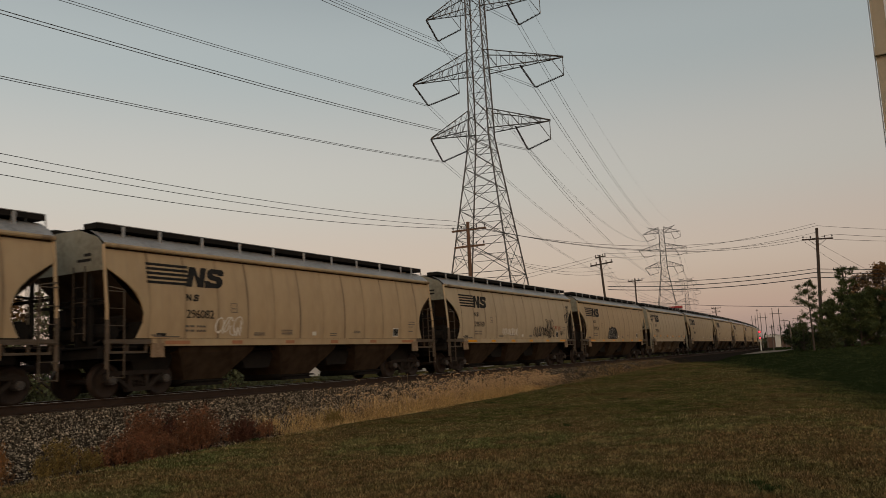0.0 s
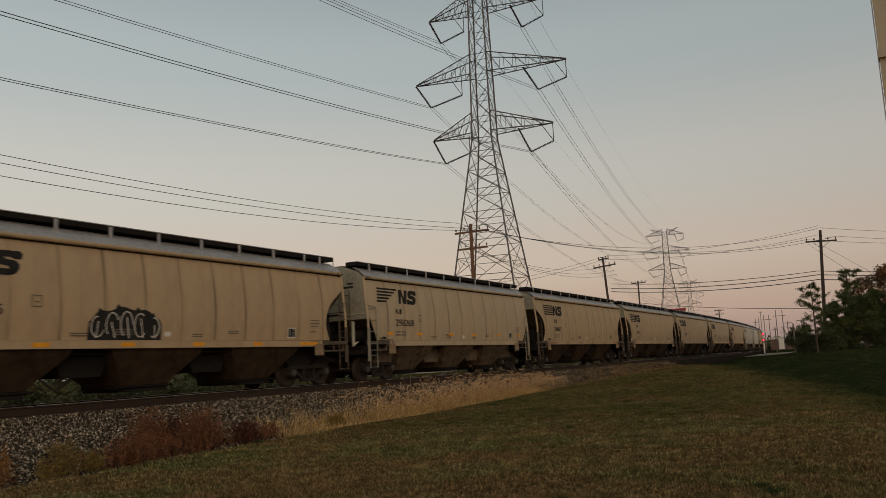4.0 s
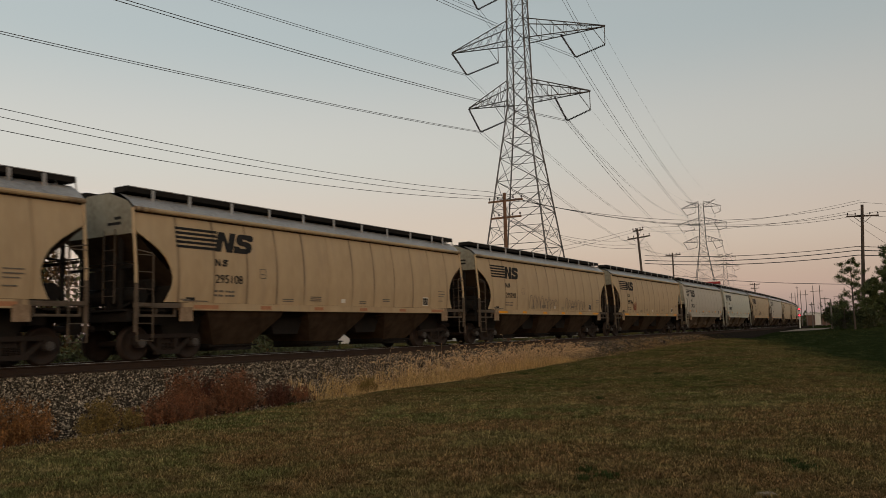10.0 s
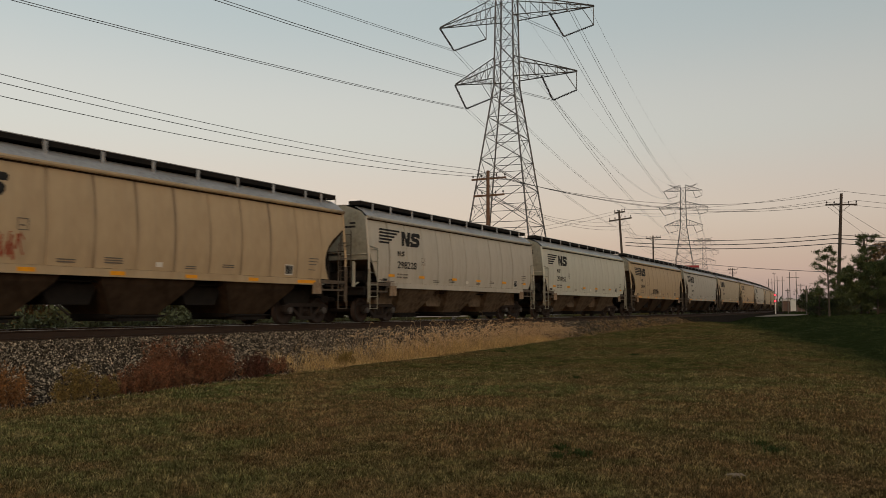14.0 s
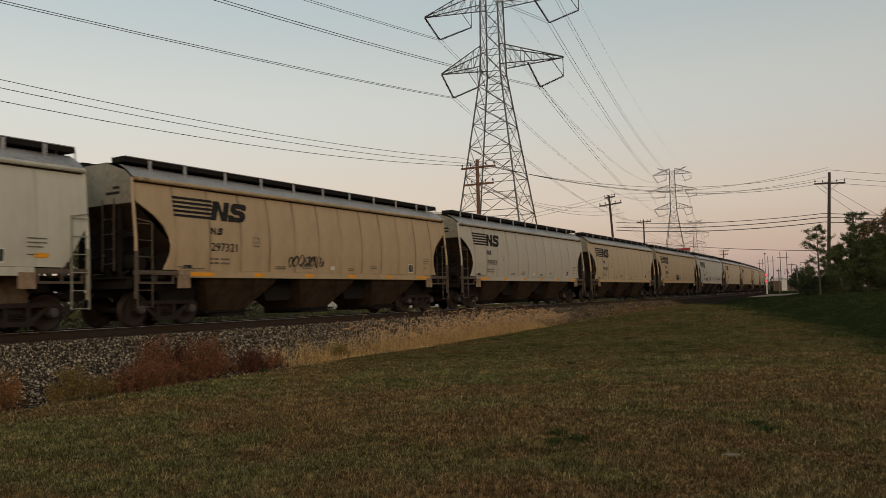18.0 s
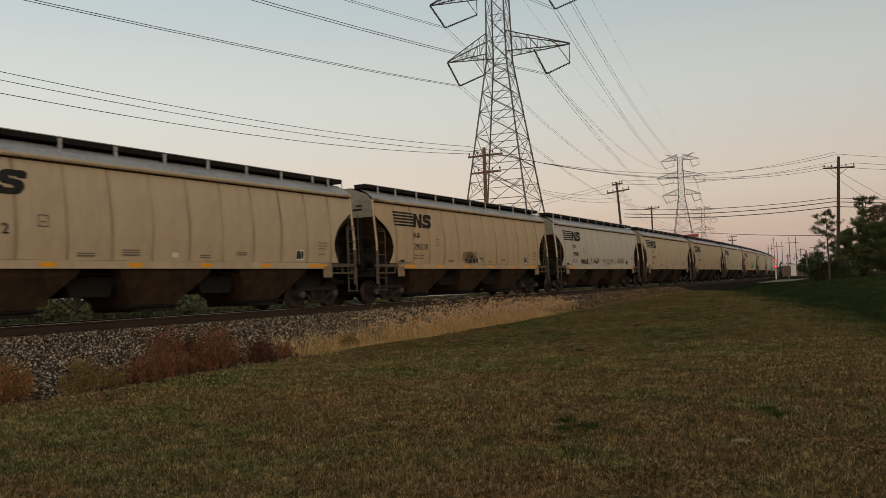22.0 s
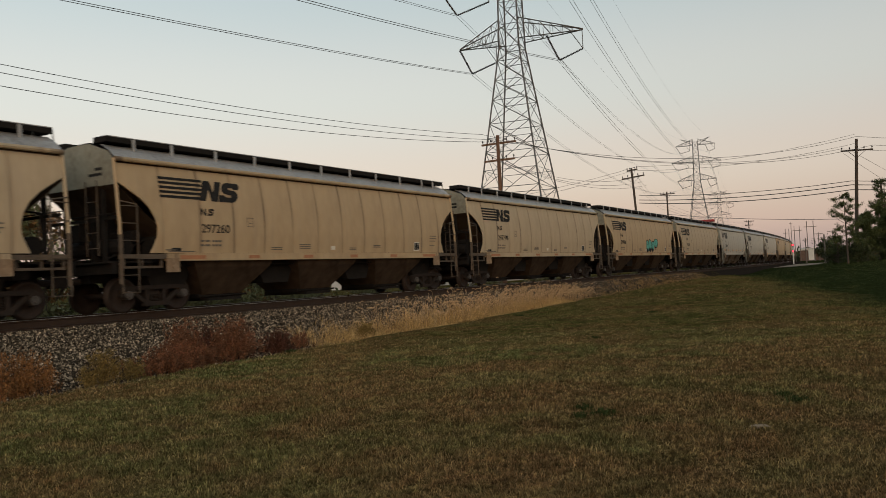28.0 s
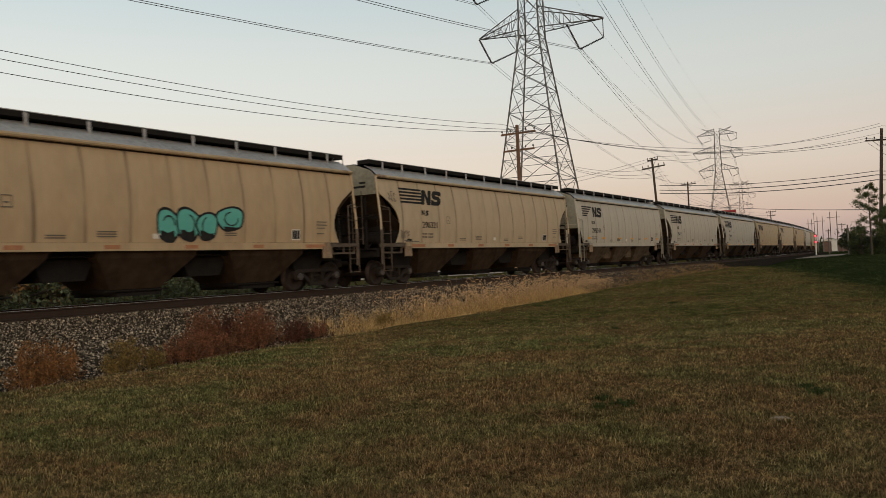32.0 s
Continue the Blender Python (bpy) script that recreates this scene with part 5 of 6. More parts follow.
RUN = ((0, 0.00), (0.5, 5.34), (1, 10.64), (1.5, 15.97), (2, 21.35), (2.5, 26.66), (3, 31.93), (3.5, 37.14), (5.5, 59.02), (6, 64.24), (6.5, 69.62), (7, 74.99), (7.5, 80.29), (8, 85.60), (8.5, 90.93), (9, 96.28), (9.5, 101.62), (10, 107.01), (10.5, 112.38), (11, 117.71), (11.5, 123.08), (12, 128.45), (12.5, 133.80), (13, 139.16), (13.5, 144.58), (14, 149.99), (14.5, 155.49), (16.5, 177.08), (17, 182.58), (17.5, 187.98), (18, 193.36), (18.5, 198.77), (19, 204.15), (19.5, 209.56), (20, 214.99), (20.5, 220.39), (21, 225.79), (21.5, 231.24), (22, 236.74), (22.5, 242.18), (23, 247.63), (23.5, 253.08), (24, 258.58), (24.5, 264.03), (25, 269.49), (25.5, 274.87), (27.5, 297.11), (28, 302.62), (28.5, 308.10), (29, 313.57), (29.5, 319.06), (30, 324.58), (30.5, 330.06), (31, 335.55), (31.5, 341.07), (32, 346.58))


def run(t):
    ts = [r[0] for r in RUN]
    return float(np.interp(t, ts, [r[1] for r in RUN]))

# ---- transmission towers ----
def lattice_tower(name, label, x, y, turn, base, waist_w, base_w, arms, top, detail=True):
    """A square lattice tower. arms: (height, half length) from the lowest; base: ground height."""
    t = thing(name, label, "transmission tower", pose(x, y, base, 0, 0, turn), group="transmission towers")
    waist = arms[0][0] - 0.8
    lv = [0.0]
    step = base_w * 0.62
    while lv[-1] + step < waist - 1.0:
        lv.append(lv[-1] + step)
        step = max(2.4, step * 0.82)
    lv.append(waist)
    z = waist
    nseg = max(3, round((top - waist) / 2.6))
    up = [waist + (top - waist) * i / nseg for i in range(1, nseg + 1)]

    def wid(q):
        return base_w + (waist_w - base_w) * q / waist if q < waist else waist_w - (waist_w * 0.25) * (q - waist) / (top - waist)
    levels = lv + up
    cs = ((-1, -1), (1, -1), (1, 1), (-1, 1))

    def pt(c, q):
        w = wid(q) / 2
        return (c[0] * w, c[1] * w, q)
    for c in cs:
        bm = B()
        tube(bm, [pt(c, a) for a in levels], 0.10)
        part("leg", bm, STEEL, t)
    for i in range(4):
        a, b = cs[i], cs[(i + 1) % 4]
        bm = B()
        for q, r in zip(levels, levels[1:]):
            th = 0.066 if q < waist else 0.062
            p0, p1, p2, p3 = (Vector(v) for v in (pt(a, q), pt(b, q), pt(a, r), pt(b, r)))
            angle_bar(bm, p0, p3, th)
            angle_bar(bm, p1, p2, th)
            angle_bar(bm, p2, p3, th)
            if detail and q < waist and r - q > 3:
                m = (p0 + p1 + p2 + p3) / 4
                angle_bar(bm, p0.lerp(p2, 0.5), m, 0.055)
                angle_bar(bm, p1.lerp(p3, 0.5), m, 0.055)
                angle_bar(bm, p0.lerp(p2, 0.5), p0.lerp(p3, 0.25), 0.05)
                angle_bar(bm, p1.lerp(p3, 0.5), p1.lerp(p2, 0.25), 0.05)
        part("bracing", bm, STEEL, t)
    hang = []
    for z, far_l, near_l in arms:
        for s, L in ((1, far_l), (-1, near_l)):
            w = wid(z) / 2
            bm = B()
            tip = Vector((0, s * L, z))
            n = 6
            hgt = 2.5
            ca = [[Vector((e * w, s * w, z)).lerp(tip, k / n) for k in range(n + 1)] for e in (-1, 1)]
            cb = [[Vector((e * w, s * w, z + hgt)).lerp(tip + Vector((0, 0, 0.12)), k / n) for k in range(n + 1)] for e in (-1, 1)]
            for e in (0, 1):
                angle_bar(bm, ca[e][0], tip, 0.11)
                angle_bar(bm, cb[e][0], tip + Vector((0, 0, 0.12)), 0.11)
                for k in range(n):
                    angle_bar(bm, ca[e][k], cb[e][k], 0.05)
                    angle_bar(bm, cb[e][k], ca[e][k + 1], 0.05)
            for k in range(n):
                angle_bar(bm, ca[0][k], ca[1][k + 1], 0.05)
                angle_bar(bm, cb[0][k], cb[1][k], 0.05)
                angle_bar(bm, ca[0][k], ca[1][k], 0.05)
            arm = part("cross_arm", bm, STEEL, t)
            # a V of insulators: one string from the arm, the other from a dropped hanger
            dy = L * 0.30 if s > 0 else L - 0.1
            drop = Vector((0, s * dy, z - 2.2))
            bm = B()
            rod(bm, (0, s * dy, z + 0.2), drop, 0.05, n=4)
            rod(bm, (0, s * (dy + (1.5 if s > 0 else -1.5)), z + 0.2), drop, 0.04, n=4)
            part("hanger", bm, STEEL, arm)
            direct = tip if s > 0 else Vector((0, s * L * 0.50, z))
            bottom = Vector((0, s * L * (0.78 if s > 0 else 0.66), z - 3.15))
            for q in (direct, drop):
                bm = B()
                d = (bottom - q)
                nn = 16 if detail else 6
                for k in range(nn):
                    rod(bm, q + d * (k + 0.15) / nn, q + d * (k + 0.75) / nn, 0.15, 0.07, 8)
                rod(bm, q, bottom, 0.05, n=4)
                part("insulator_string", bm, PORCELAIN, arm)
            hang.append(bottom)
    for s in (-1, 1):
        bm = B()
        w = wid(top) / 2
        L = arms[-1][1] * 0.75
        for e in (-1, 1):
            angle_bar(bm, (e * w, s * w, top - 1.2), (0, s * L, top + 1.6), 0.09)
            angle_bar(bm, (e * w, s * w, top), (0, s * L, top + 1.6), 0.09)
        part("earth_wire_peak", bm, STEEL, t)
        hang.append(Vector((0, s * L, top + 1.6)))
    m = t.matrix_basis
    return [m @ v for v in hang]


ARMS = ((29.4, 6.85, 8.75), (37.0, 8.95, 10.85), (45.3, 6.7, 8.5))
T1 = lattice_tower("lattice_tower", "grey steel lattice transmission tower behind the train", 87.8, 43.25, 8.0, -0.9, 2.5, 10.2, ARMS, 47.6)
HIGH = ((35.3, 7.8, 7.8), (42.9, 9.8, 9.8), (49.9, 7.8, 7.8))
T2 = lattice_tower("lattice_tower", "distant grey steel lattice transmission tower", 342.85, 86.65, 10.5, 0.0, 2.6, 12.5, HIGH, 51.2, False)
T3 = lattice_tower("lattice_tower", "far hazy steel lattice transmission tower", 611.0, 139.6, 12.0, 0.0, 2.6, 12.5, HIGH, 51.2, False)
T0 = [v + Vector((-170 - 87.8, 46 - 43.25, dz)) for v, dz in zip(T1, (-4.3, -2.8, -9.8, -6, -6, -6, -6, -6))]
SAG0 = (6.25, 7.2, 4.9, 6, 6, 6, 4.8, 4.8)
T4 = [v + Vector((270, 62, 0)) for v in T3]


def wire(name, label, p, q, sag, r, mat=CABLE, group="overhead wires", n=28):
    """A hanging wire from p to q."""
    p, q = Vector(p), Vector(q)
    bm = B()
    tube(bm, [p.lerp(q, k / n) - Vector((0, 0, 4 * sag * (k / n) * (1 - k / n))) for k in range(n + 1)], r)
    return tagged(new(name, mesh_of(name, bm, mat)), label, "wire", group)


for a, b, sag in ((T0, T1, 6.0), (T1, T2, 7.0), (T2, T3, 7.0), (T3, T4, 7.0)):
    for k, (p, q) in enumerate(zip(a, b)):
        if k < 6:
            for s in (-0.22, 0.22):
                e = Vector((0, s, 0))
                wire("conductor", "grey high-voltage conductor of a pair between lattice towers", p + e, q + e, SAG0[k] if a is T0 else sag, 0.026, CABLE)
        else:
            wire("earth_wire", "thin grey earth wire between tower tops", p, q, sag * 0.8, 0.014, CABLE)


# ---- wooden poles ----
def utility_pole(name, label, x, y, top, ground_, turn, arms, mat, r=0.15, lean=(0, 0), pins=True):
    """A tapered wooden pole with cross-arms: (height below the top, half length)."""
    h = top - ground_
    t = thing(name, label, "utility pole", pose(x, y, ground_, lean[0], lean[1], turn), group="utility poles")
    bm = B()
    rod(bm, (0, 0, -0.4), (0, 0, h), r, r * 0.68, 12)
    part("pole", bm, mat, t)
    for d, L in arms:
        bm = B()
        box(bm, (0, -0.14, h - d), (2 * L, 0.10, 0.13))
        arm = part("cross_arm", bm, mat, t)
        bm = B()
        for s in (-1, 1):
            rod(bm, (s * L * 0.55, -0.14, h - d - 0.05), (0, -0.12, h - d - 0.65), 0.02, n=4)
        part("brace", bm, STEEL, arm)
        if pins:
            for q in (-0.93, -0.45, 0.45, 0.93):
                bm = B()
                rod(bm, (q * L, -0.14, h - d + 0.05), (q * L, -0.14, h - d + 0.16), 0.02, n=6)
                rod(bm, (q * L, -0.14, h - d + 0.16), (q * L, -0.14, h - d + 0.30), 0.065, 0.045, 8)
                part("insulator", bm, PORCELAIN, arm)
    return t


P0, P1, P2, P3, P4, P5 = (-2, 32.0), (50.7, 26.5), (81.3, 26.5), (77.3, 6.6), (119.7, 34.8), (201.8, 39.6)
utility_pole("utility_pole", "weathered brown wooden utility pole with two cross-arms", *P1, 10.3, -0.9, 92, ((0.55, 1.35), (1.75, 1.2)), POLE, 0.17)
utility_pole("utility_pole", "dark wooden utility pole behind the train", *P2, 10.75, -0.9, 80, ((0.2, 0.6), (0.95, 1.3)), POLEDARK, lean=(0, 3.5))
utility_pole("utility_pole", "tall dark wooden utility pole rising above trees", *P3, 10.5, -0.2, 86, ((0.95, 1.25),), POLEDARK, 0.17, (0, -3.2))
utility_pole("utility_pole", "dark wooden utility pole with a cross-arm", *P4, 11.4, -0.9, 78, ((0.35, 1.2),), POLEDARK)
utility_pole("utility_pole", "distant dark wooden utility pole", *P5, 10.2, -0.9, 78, ((0.3, 1.2), (1.2, 1.0)), POLEDARK)
utility_pole("utility_pole", "dark wooden utility pole out along the line", *P0, 11.0, -0.9, 95, ((0.55, 1.35), (1.75, 1.2)), POLE, 0.17)
for e, za, zb, sag, zc in ((1.2, 11.02, 10.52, 1.17, 9.8), (0.0, 10.28, 9.97, 1.18, 10.7), (-1.2, 9.54, 9.69, 1.46, 9.8)):
    a, b, c = Vector((P0[0], P0[1] + e, za)), Vector((P1[0], P1[1] + e, zb)), Vector((P3[0] + e * 0.1, P3[1] - 0.6 + e, zc))
    wire("power_wire", "thin dark power wire between wooden poles", a, b, sag, 0.014, SHEATH)
    wire("power_wire", "thin dark power wire crossing over the train", b, c, 1.6, 0.014, SHEATH)
    wire("power_wire", "thin dark power wire running on from the pole", c, Vector((105, -20 + e, zc + 0.7)), 0.7, 0.014, SHEATH)
for dz in (0.0, -0.5, -0.9):
    wire("power_wire", "thin dark wire between wooden poles", (P1[0], P1[1] + dz, 8.5 + dz * 0.5), (P2[0], P2[1] + dz, 9.7 + dz), 0.9, 0.012, SHEATH)
    wire("power_wire", "thin dark wire between wooden poles", (P2[0], P2[1], 9.7 + dz), (P4[0], P4[1], 9.6 + dz), 0.7, 0.012, SHEATH)
    wire("power_wire", "thin dark wire between wooden poles", (P4[0], P4[1], 9.6 + dz), (P5[0], P5[1], 9.6 + dz), 0.9, 0.014, SHEATH)
wire("power_wire", "thin dark wire along the wooden poles", (P0[0], P0[1], 6.0), (P1[0], P1[1], 6.3), 0.3, 0.014, SHEATH)
for e, za, zb, zc in ((0.0, 5.7, 10.75, 10.9), (0.35, 5.4, 10.4, 10.1)):
    wire("power_wire", "thin dark wire climbing between wooden poles", (P1[0], P1[1], za), (P2[0] - 0.4, P2[1] + e, zb), 0.15, 0.012, SHEATH)
    wire("power_wire", "thin dark wire over to the pole by the trees", (P2[0] - 0.4, P2[1] + e, zb), (P3[0] - 0.1, P3[1] - 0.5, zc), 0.6, 0.012, SHEATH)
for za, zb, r, sag in ((7.84, 6.95, 0.026, 0.4), (7.35, 6.62, 0.034, 0.4), (7.03, 6.2, 0.034, 0.42)):
    wire("telephone_cable", "black sagging telephone cable over the railway", (P2[0], P2[1], za), (P3[0], P3[1], zb), sag, r, SHEATH)
    wire("telephone_cable", "black telephone cable leading past the trees", (P3[0], P3[1], zb), (110, -22, zb + 0.5), 0.4, r, SHEATH)
wire("telephone_cable", "black low telephone cable beside the railway", (P4[0], P4[1], 8.05), (P3[0], P3[1], 3.7), 0.3, 0.026, SHEATH)
x, y = 115 * math.sin(radians(86.75)), 115 * math.cos(radians(86.75))
utility_pole("utility_pole", "dark wooden utility pole standing among trees", x, y, 10.0, -0.5, 80, ((0.3, 1.1),), POLEDARK)
wire("guy_wire", "thin guy wire stayed from the pole", (P3[0], P3[1] - 0.3, 9.4), (P3[0] + 2, P3[1] - 6.0, 5.2), 0.05, 0.012, SHEATH)
wire("guy_wire", "thin guy wire stayed from the pole", (P3[0], P3[1] + 0.5, 9.4), (P3[0] + 2, P3[1] - 4.0, 5.5), 0.05, 0.012, SHEATH)


# ---- trees and scrub ----
def tree(name, label, x, y, z, h, spread, n_limb, leaves, mat, leaf=0.16, bare=0.25, seed=0, cone=False, category="tree"):
    """A tapered trunk with limbs and twigs, set with leaf clumps."""
    rs = np.random.default_rng(seed)
    t = thing(name, label, category, pose(x, y, z))
    bm = B()
    rod(bm, (0, 0, -0.2), (rs.normal(0, 0.1), rs.normal(0, 0.1), h * 0.9), 0.03 * h * 0.55 + 0.02, 0.015, 8)
    tips = []
    for i in range(n_limb):
        f = bare + (1 - bare) * (i + rs.uniform(0, 1)) / n_limb * 0.92
        a = rs.uniform(0, 6.283)
        reach = spread * (1.15 - f if cone else math.sin(math.pi * min(1, 0.25 + f * 0.72))) * rs.uniform(0.6, 1.2)
        p = Vector((0, 0, h * f * 0.9))
        q = p + Vector((math.cos(a) * reach, math.sin(a) * reach, reach * rs.uniform(0.15, 0.8)))
        rod(bm, p, q, 0.012 * h * (1.1 - f) + 0.012, 0.008, 5)
        tips.append((p, q))
        for _ in range(2):
            m = p.lerp(q, rs.uniform(0.4, 0.9))
            e = m + Vector(rs.normal(0, reach * 0.28, 3))
            rod(bm, m, e, 0.012, 0.005, 4)
            tips.append((m, e))
    part("trunk", bm, BARK, t)
    k = len(tips)
    idx = rs.integers(0, k, leaves)
    s = rs.uniform(0.25, 1.08, leaves)
    P = np.array([tuple(a) for a, _ in tips])[idx]
    Q = np.array([tuple(b) for _, b in tips])[idx]
    c = P + (Q - P) * s[:, None] + rs.normal(0, 0.055 * spread + 0.03, (leaves, 3))
    u, v = rs.normal(0, leaf, (leaves, 3)), rs.normal(0, leaf, (leaves, 3))
    vs = np.stack([c, c + u, c + u + v, c + v * 0.8], 1).reshape(-1, 3)
    fs = np.arange(leaves * 4).reshape(-1, 4)
    part("crown", raw_mesh("crown", vs, fs, mat), mat, t)
    return t


def at_view(az, dist):
    a = radians(az)
    return dist * math.sin(a), dist * math.cos(a)


def pine(name, label, x, y, z, h, spread, whorls, needles, mat, bare, seed, full=1.0):
    """A young pine: whorls of rising branches with side twigs, bristling with needles."""
    rs = np.random.default_rng(seed)
    t = thing(name, label, "tree", pose(x, y, z))
    bm = B()
    bend = Vector((rs.normal(0, 0.12), rs.normal(0, 0.12), h))
    rod(bm, (0, 0, -0.2), bend, 0.012 * h + 0.02, 0.012, 8)
    seg = []
    for i in range(whorls):
        f = bare + (1 - bare) * (i + rs.uniform(-0.3, 0.3)) / whorls
        p = bend * f
        for _ in range(rs.integers(3, 6)):
            a = rs.uniform(0, 6.283)
            reach = spread * (1.08 - f) ** 0.7 * rs.choice((0.35, 0.6, 0.8, 1.0, 1.2)) * rs.uniform(0.85, 1.1)
            q = p + Vector((math.cos(a) * reach, math.sin(a) * reach, reach * rs.uniform(0.05, 0.75)))
            rod(bm, p, q, 0.010 + 0.012 * (1 - f), 0.006, 4)
            seg.append((p.lerp(q, 0.6), q, 1.0))
            for _ in range(3):
                m = p.lerp(q, rs.uniform(0.5, 1.0))
                e = m + Vector((rs.normal(0, 0.26), rs.normal(0, 0.26), rs.uniform(0.0, 0.30))) * reach
                rod(bm, m, e, 0.008, 0.004, 4)
                seg.append((m, e, 0.8))
    part("trunk", bm, BARK, t)
    P, Q = np.array([tuple(a) for a, _, _ in seg]), np.array([tuple(b) for _, b, _ in seg])
    k = rs.integers(0, len(seg), needles)
    c = P[k] + (Q - P)[k] * rs.uniform(0.1, 1.1, needles)[:, None] + rs.normal(0, 0.05 * full, (needles, 3))
    d = (Q - P)[k]
    d = d / np.linalg.norm(d, axis=1)[:, None] + rs.normal(0, 0.75, (needles, 3))
    d = d / np.linalg.norm(d, axis=1)[:, None] * rs.uniform(0.07, 0.17, needles)[:, None]
    w = rs.normal(0, 0.014, (needles, 3))
    vs = np.stack([c - w, c + w, c + d], 1).reshape(-1, 3)
    part("crown", raw_mesh("crown", vs, np.arange(needles * 3).reshape(-1, 3), mat), mat, t)
    return t


for az, dist, h, sp, whorls, needles, bare, full, lb in (
        (84.65, 66, 5.1, 1.75, 9, 8000, 0.25, 1.3, "young sparse pine with open branches"),
        (84.1, 69, 2.3, 1.1, 6, 3500, 0.25, 1.2, "small sparse young pine"),
        (85.75, 69, 3.7, 1.5, 14, 26000, 0.03, 1.6, "dense dark green young pine"),
        (86.45, 72, 4.4, 1.7, 15, 30000, 0.03, 1.6, "dense dark green young pine"),
        (86.85, 76, 6.6, 2.0, 13, 17000, 0.12, 1.3, "tall dark pine with a thin open top"),
        (87.35, 70, 4.0, 1.9, 15, 34000, 0.02, 1.8, "broad dense dark green pine"),
        (88.35, 72, 4.4, 2.0, 15, 34000, 0.02, 1.8, "broad dense dark green pine"),
        (89.7, 71, 4.6, 2.1, 14, 26000, 0.02, 1.8, "broad dense dark green pine"),
        (91.4, 73, 5.0, 2.3, 14, 22000, 0.02, 1.8, "broad dense dark green pine")):
    x, y = at_view(az, dist)
    pine("pine", lb, x, y, ground_z(x, y - mid_y(x)), h, sp, whorls, needles, NEEDLE, bare, int(az * 10), full)
for az, dist, h, sp, limbs, leaves, mat, lf, bare, nm, lb in (
        (88.95, 84, 8.0, 2.6, 40, 9000, LEAF2, 0.075, 0.18, "autumn_tree", "autumn tree with thinning orange-brown leaves"),
        (90.9, 86, 8.4, 2.8, 40, 8000, LEAF2, 0.075, 0.15, "autumn_tree", "autumn tree turning orange behind pines"),
        (87.55, 88, 7.4, 2.0, 34, 3600, LEAF2, 0.075, 0.25, "autumn_tree", "bare-topped autumn tree behind pines"),
        (85.1, 67, 1.2, 1.2, 22, 5000, LEAF, 0.045, 0.02, "shrub", "low dark green shrub"),
        (84.0, 76, 1.2, 1.4, 18, 2600, LEAF, 0.05, 0.02, "shrub", "low dark scrubby bush"),
        (83.5, 150, 3.4, 2.6, 22, 3600, LEAF, 0.11, 0.1, "tree", "far dark tree beyond the railway hut")):
    x, y = at_view(az, dist)
    tree(nm, lb, x, y, ground_z(x, y - mid_y(x)), h, sp, limbs, leaves, mat, lf, bare, int(az * 10), False, "shrub" if nm == "shrub" else "tree")

for i in range(34):
    x = 13 + i * 0.9 + rng.uniform(-0.6, 0.6)
    if i > 22:
        x = (38.5, 44.0, 52.5, 60.0, 67.5, 75.0, 84.0, 92.0, 101.0, 110.0, 120.0)[i - 23]
    o = rng.uniform(5.6, 9.5)
    tree("roadside_bush", "low grey-green bush beyond the track", x, mid_y(x) + o, ground_z(x, o), rng.uniform(0.7, 1.35), rng.uniform(0.8, 1.3), 16, 600, SCRUB, 0.06, 0.05, 300 + i, False, "bush")
# taller scrub behind, along the railway's far side
for i in range(30):
    x = -4 + i * 1.55 + rng.uniform(-0.6, 0.6)
    if i > 25:
        x = (66.0, 78.0, 90.0, 104.0)[i - 26]
    o = rng.uniform(11.5, 15.5)
    tree("scrub_tree", "dark leafy scrub tree beyond the track", x, mid_y(x) + o, ground_z(x, o), rng.uniform(5.6, 6.8) if x < 26 else rng.uniform(3.4, 4.6), rng.uniform(1.6, 2.2), 30, 2300, (SCRUB, LEAF2, SCRUB)[i % 3], 0.085, 0.04, 500 + i, False, "tree")
x, y = at_view(64.1, 70)
tree("far_tree", "small dark tree top showing over the train", x, y, -0.9, 6.4, 1.2, 16, 900, LEAF, 0.12, 0.3, 77)

# far woods along the horizon
v, f = [], []
for i in range(9000):
    a = radians(rng.uniform(5, 100))
    d = rng.uniform(330, 420)
    top = 4.0 + 3.0 * noise.noise((a * 14, 0, 0)) + 1.5 * noise.noise((a * 60, 1, 0))
    c = np.array([d * math.sin(a), d * math.cos(a), rng.uniform(-1, max(0.5, top))])
    p, q = rng.normal(0, 0.9, 3), rng.normal(0, 0.9, 3)
    b = len(v)
    v += [c, c + p, c + p + q, c + q]
    f.append((b, b + 1, b + 2, b + 3))
tagged(new("far_woods", raw_mesh("far_woods", v, f, LEAF)), "dark low line of woods on the horizon", "trees", kind="stuff")

# ---- far end of the line: signal, cabinet, frames of poles ----
x, y = at_view(81.48, 128)
sig = thing("railway_signal", "railway signal mast with lit red lamps", "railway signal", pose(x, y, -0.2, 0, 0, -82))
bm = B()
rod(bm, (0, 0, 0), (0, 0, 3.1), 0.09, n=8)
part("mast", bm, CABINET, sig)
for z in (2.72, 1.85):
    bm = B()
    rod(bm, (0, -0.10, z), (0, -0.16, z), 0.21, n=16)
    hd = part("signal_head", bm, BLACK, sig)
    bm = B()
    rod(bm, (0, -0.17, z), (0, -0.22, z), 0.14, n=14)
    part("lamp", bm, REDLAMP, hd, "glowing red lamp")
x, y = at_view(82.55, 132)
cab = thing("equipment_cabinet", "white metal equipment hut beside the railway", "equipment cabinet", pose(x, y, 0.2, 0, 0, 8))
bm = B()
box(bm, (0, 0, 0.75), (1.0, 0.75, 1.5))
part("body", bm, CABINET, cab)
bm = B()
box(bm, (0, 0, 1.54), (1.15, 0.9, 0.08))
part("roof", bm, CABINET, cab)
bm = B()
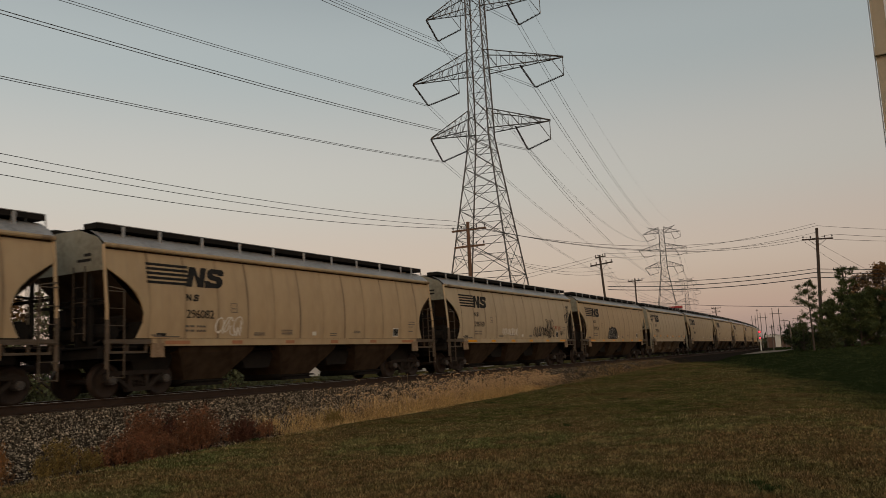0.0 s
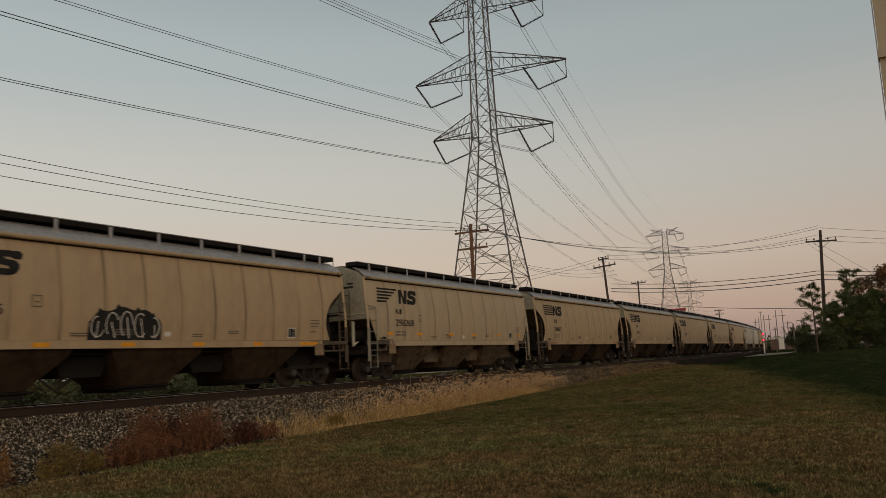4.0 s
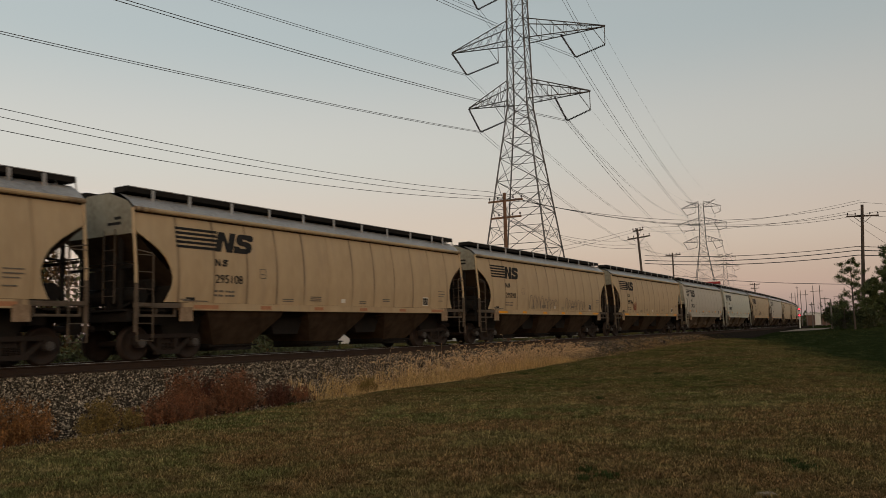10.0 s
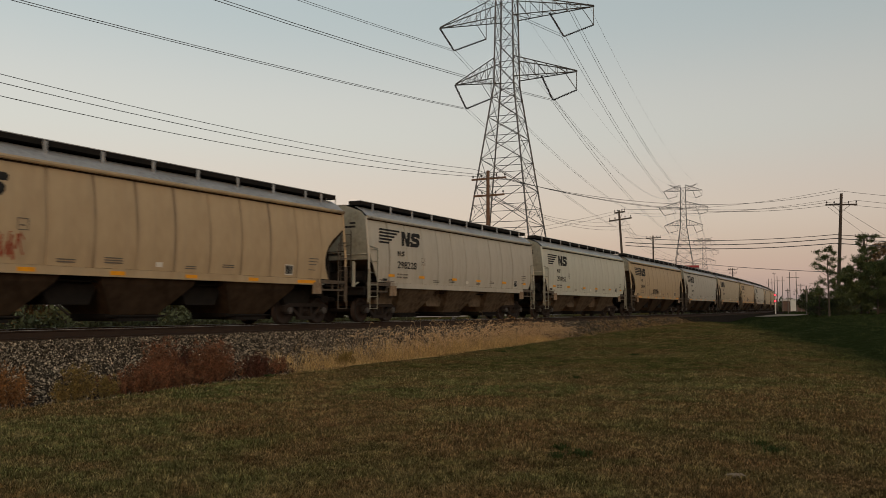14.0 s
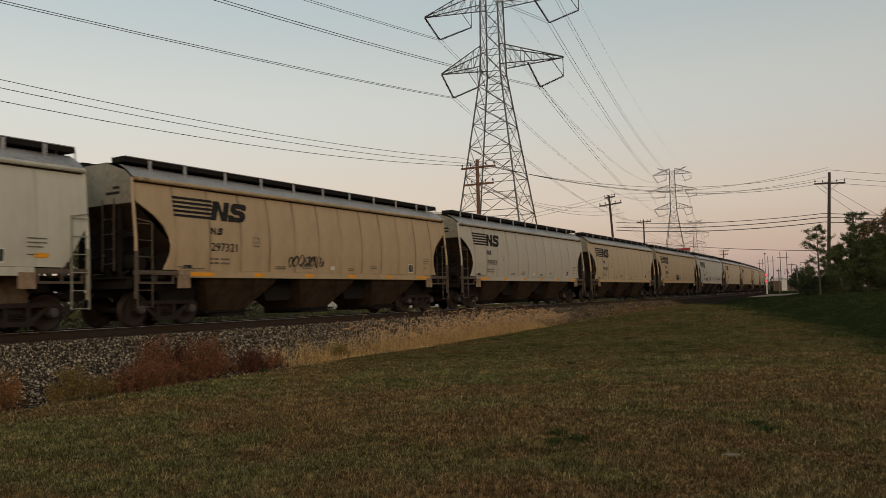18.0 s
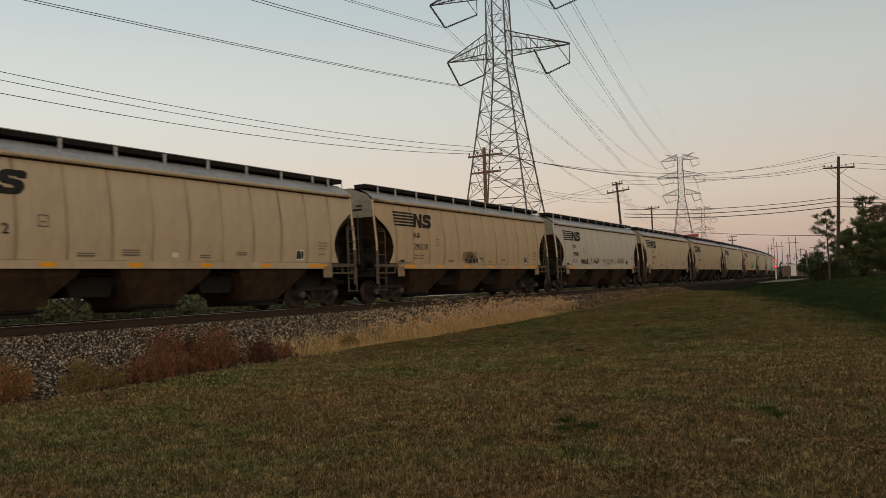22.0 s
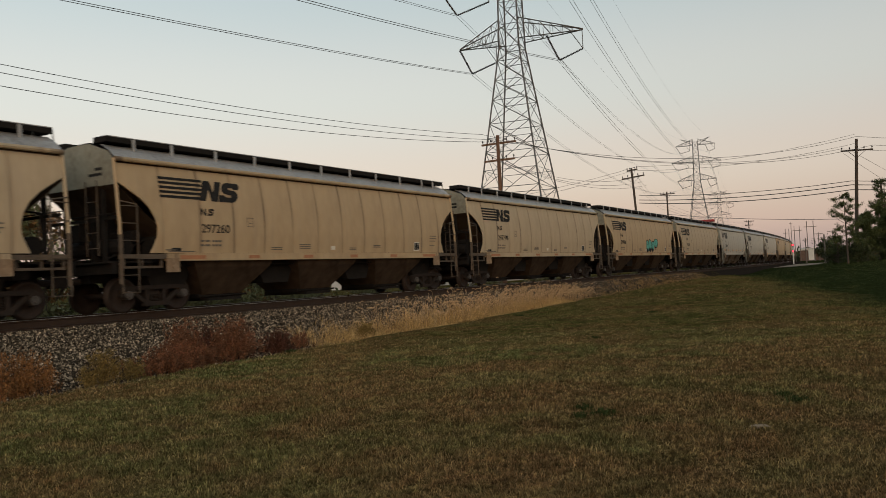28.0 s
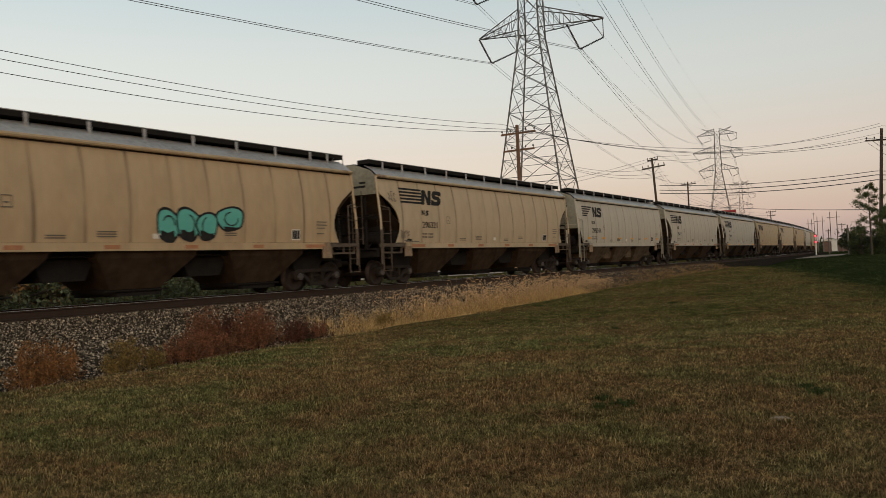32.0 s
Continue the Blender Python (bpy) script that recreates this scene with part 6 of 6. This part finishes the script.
box(bm, (-0.51, 0, 0.72), (0.02, 0.6, 1.3))
part("door", bm, CABINET, cab)
for az, d, top, gap in ((81.2, 330, 11.8, 1.2), (81.78, 300, 11.6, 1.6), (82.57, 250, 10.9, 1.7)):
    x, y = at_view(az, d)
    fr = thing("pole_frame", "distant pair of tall poles joined by a cross-arm", "utility pole", pose(x, y, -0.5, 0, 0, -az), group="utility poles")
    for s in (-1, 1):
        bm = B()
        rod(bm, (s * gap / 2, 0, 0), (s * gap / 2, 0, top + 0.5), 0.13, 0.09, 8)
        part("pole", bm, POLEGREY, fr)
    bm = B()
    box(bm, (0, 0, top - 1.1), (gap + 1.6, 0.15, 0.14))
    part("cross_arm", bm, POLEGREY, fr)
for az, d, top, arm_l in ((81.45, 340, 14.6, 0.6), (83.03, 240, 7.3, 1.1), (83.35, 115, 3.5, 0.0), (83.85, 230, 7.5, 1.2), (82.25, 170, 4.4, 0.5)):
    x, y = at_view(az, d)
    utility_pole("utility_pole", "distant grey wooden pole", x, y, top, -0.5, -az, ((0.4, arm_l),) if arm_l else (), POLEGREY, 0.12, pins=False)
for az, d, w, hgt, mat, lb in ((76.05, 330, 7.5, 17.5, REDROOF, "distant building with a red roof edge"), (82.6, 320, 8, 4.6, FARWALL, "distant low brown building with a white roof edge"), (83.9, 300, 5, 2.4, FARWALL, "distant low pale shed")):
    x, y = at_view(az, d)
    bl = thing("far_building", lb, "building", pose(x, y, -0.6, 0, 0, -az))
    bm = B()
    box(bm, (0, 0, hgt / 2 - 0.4), (w, 10, hgt - 0.8))
    part("wall", bm, BRICKWALL if hgt < 6 else FARWALL, bl)
    bm = B()
    box(bm, (0, 0, hgt - 0.3), (w + 0.8, 10.8, 0.8))
    part("roof", bm, mat, bl)

# a long pale warehouse beyond the line, seen only under the cars
wh = thing("warehouse", "long low pale warehouse beyond the railway", "building", pose(134, 76, -0.9))
bm = B()
box(bm, (0, 0, 2.1), (64, 18, 4.2))
part("wall", bm, FARWALL, wh)
bm = B()
box(bm, (0, 0, 4.35), (65, 19, 0.3))
part("roof", bm, ROOF, wh)
for k in range(8):
    bm = B()
    box(bm, (-28 + k * 8, -9.05, 1.6), (3.0, 0.12, 3.0))
    part("loading_door", bm, PANEL, wh)

# the tall sign standing at the lawn's far side, only its steel edge in view
x, y = at_view(90.5, 26)
sg = thing("pylon_sign", "tall beige metal-clad sign column with white panel", "sign", pose(x, y, ground_z(x, y - mid_y(x)), 0, 0, -91))
bm = B()
box(bm, (0, 0, 4.85), (0.36, 0.36, 9.7))
bmesh.ops.bevel(bm, geom=bm.edges[:], offset=0.012, segments=1)
part("column", bm, BEIGEPOST, sg)
bm = B()
box(bm, (0.25, -0.05, 9.83), (0.90, 0.52, 0.26))
bmesh.ops.bevel(bm, geom=bm.edges[:], offset=0.02, segments=1)
part("ledge", bm, BEIGEPOST, sg)
bm = B()
box(bm, (0.55, 0, 11.9), (1.46, 0.34, 3.9))
pn = part("sign_box", bm, BEIGEPOST, sg)
bm = B()
box(bm, (0.78, -0.18, 11.9), (1.2, 0.02, 3.7))
part("sign_face", bm, PANEL, pn)
bm = B()
rod(bm, (-0.21, -0.1, 0.0), (-0.21, -0.1, 13.4), 0.018, n=6)
part("conduit", bm, PANEL, sg, "thin white conduit")


def motions():
    """The train runs past along the curve, towards smaller x, its wheels rolling while it is near."""
    ts = [r[0] for r in RUN]
    fine = [i / FPS for i in range(32 * FPS + 1)]
    for car, u in TRAIN:
        rows = []
        for t in ts:
            px, py, a = on_track(u - run(t))
            rows.append((t, pose(px, py, 0, 0, 0, a)))
        walk(car, rows)
        near = [t for t in fine if 2 < u - run(t) < 55]
        if len(near) < 2:
            continue
        near = ([0.0] if near[0] > 0.02 else []) + near + ([32.0] if near[-1] < 31.98 else [])
        turns = [-math.degrees(min(max(run(t), u - 55), u - 2) / 0.457) for t in near]
        for w in car.children:
            if w.name.startswith("wheelset"):
                x = w.location.x
                walk(w, [(t, pose(x, 0, 0.457, 0, a, 0)) for t, a in zip(near, turns)])


motions()
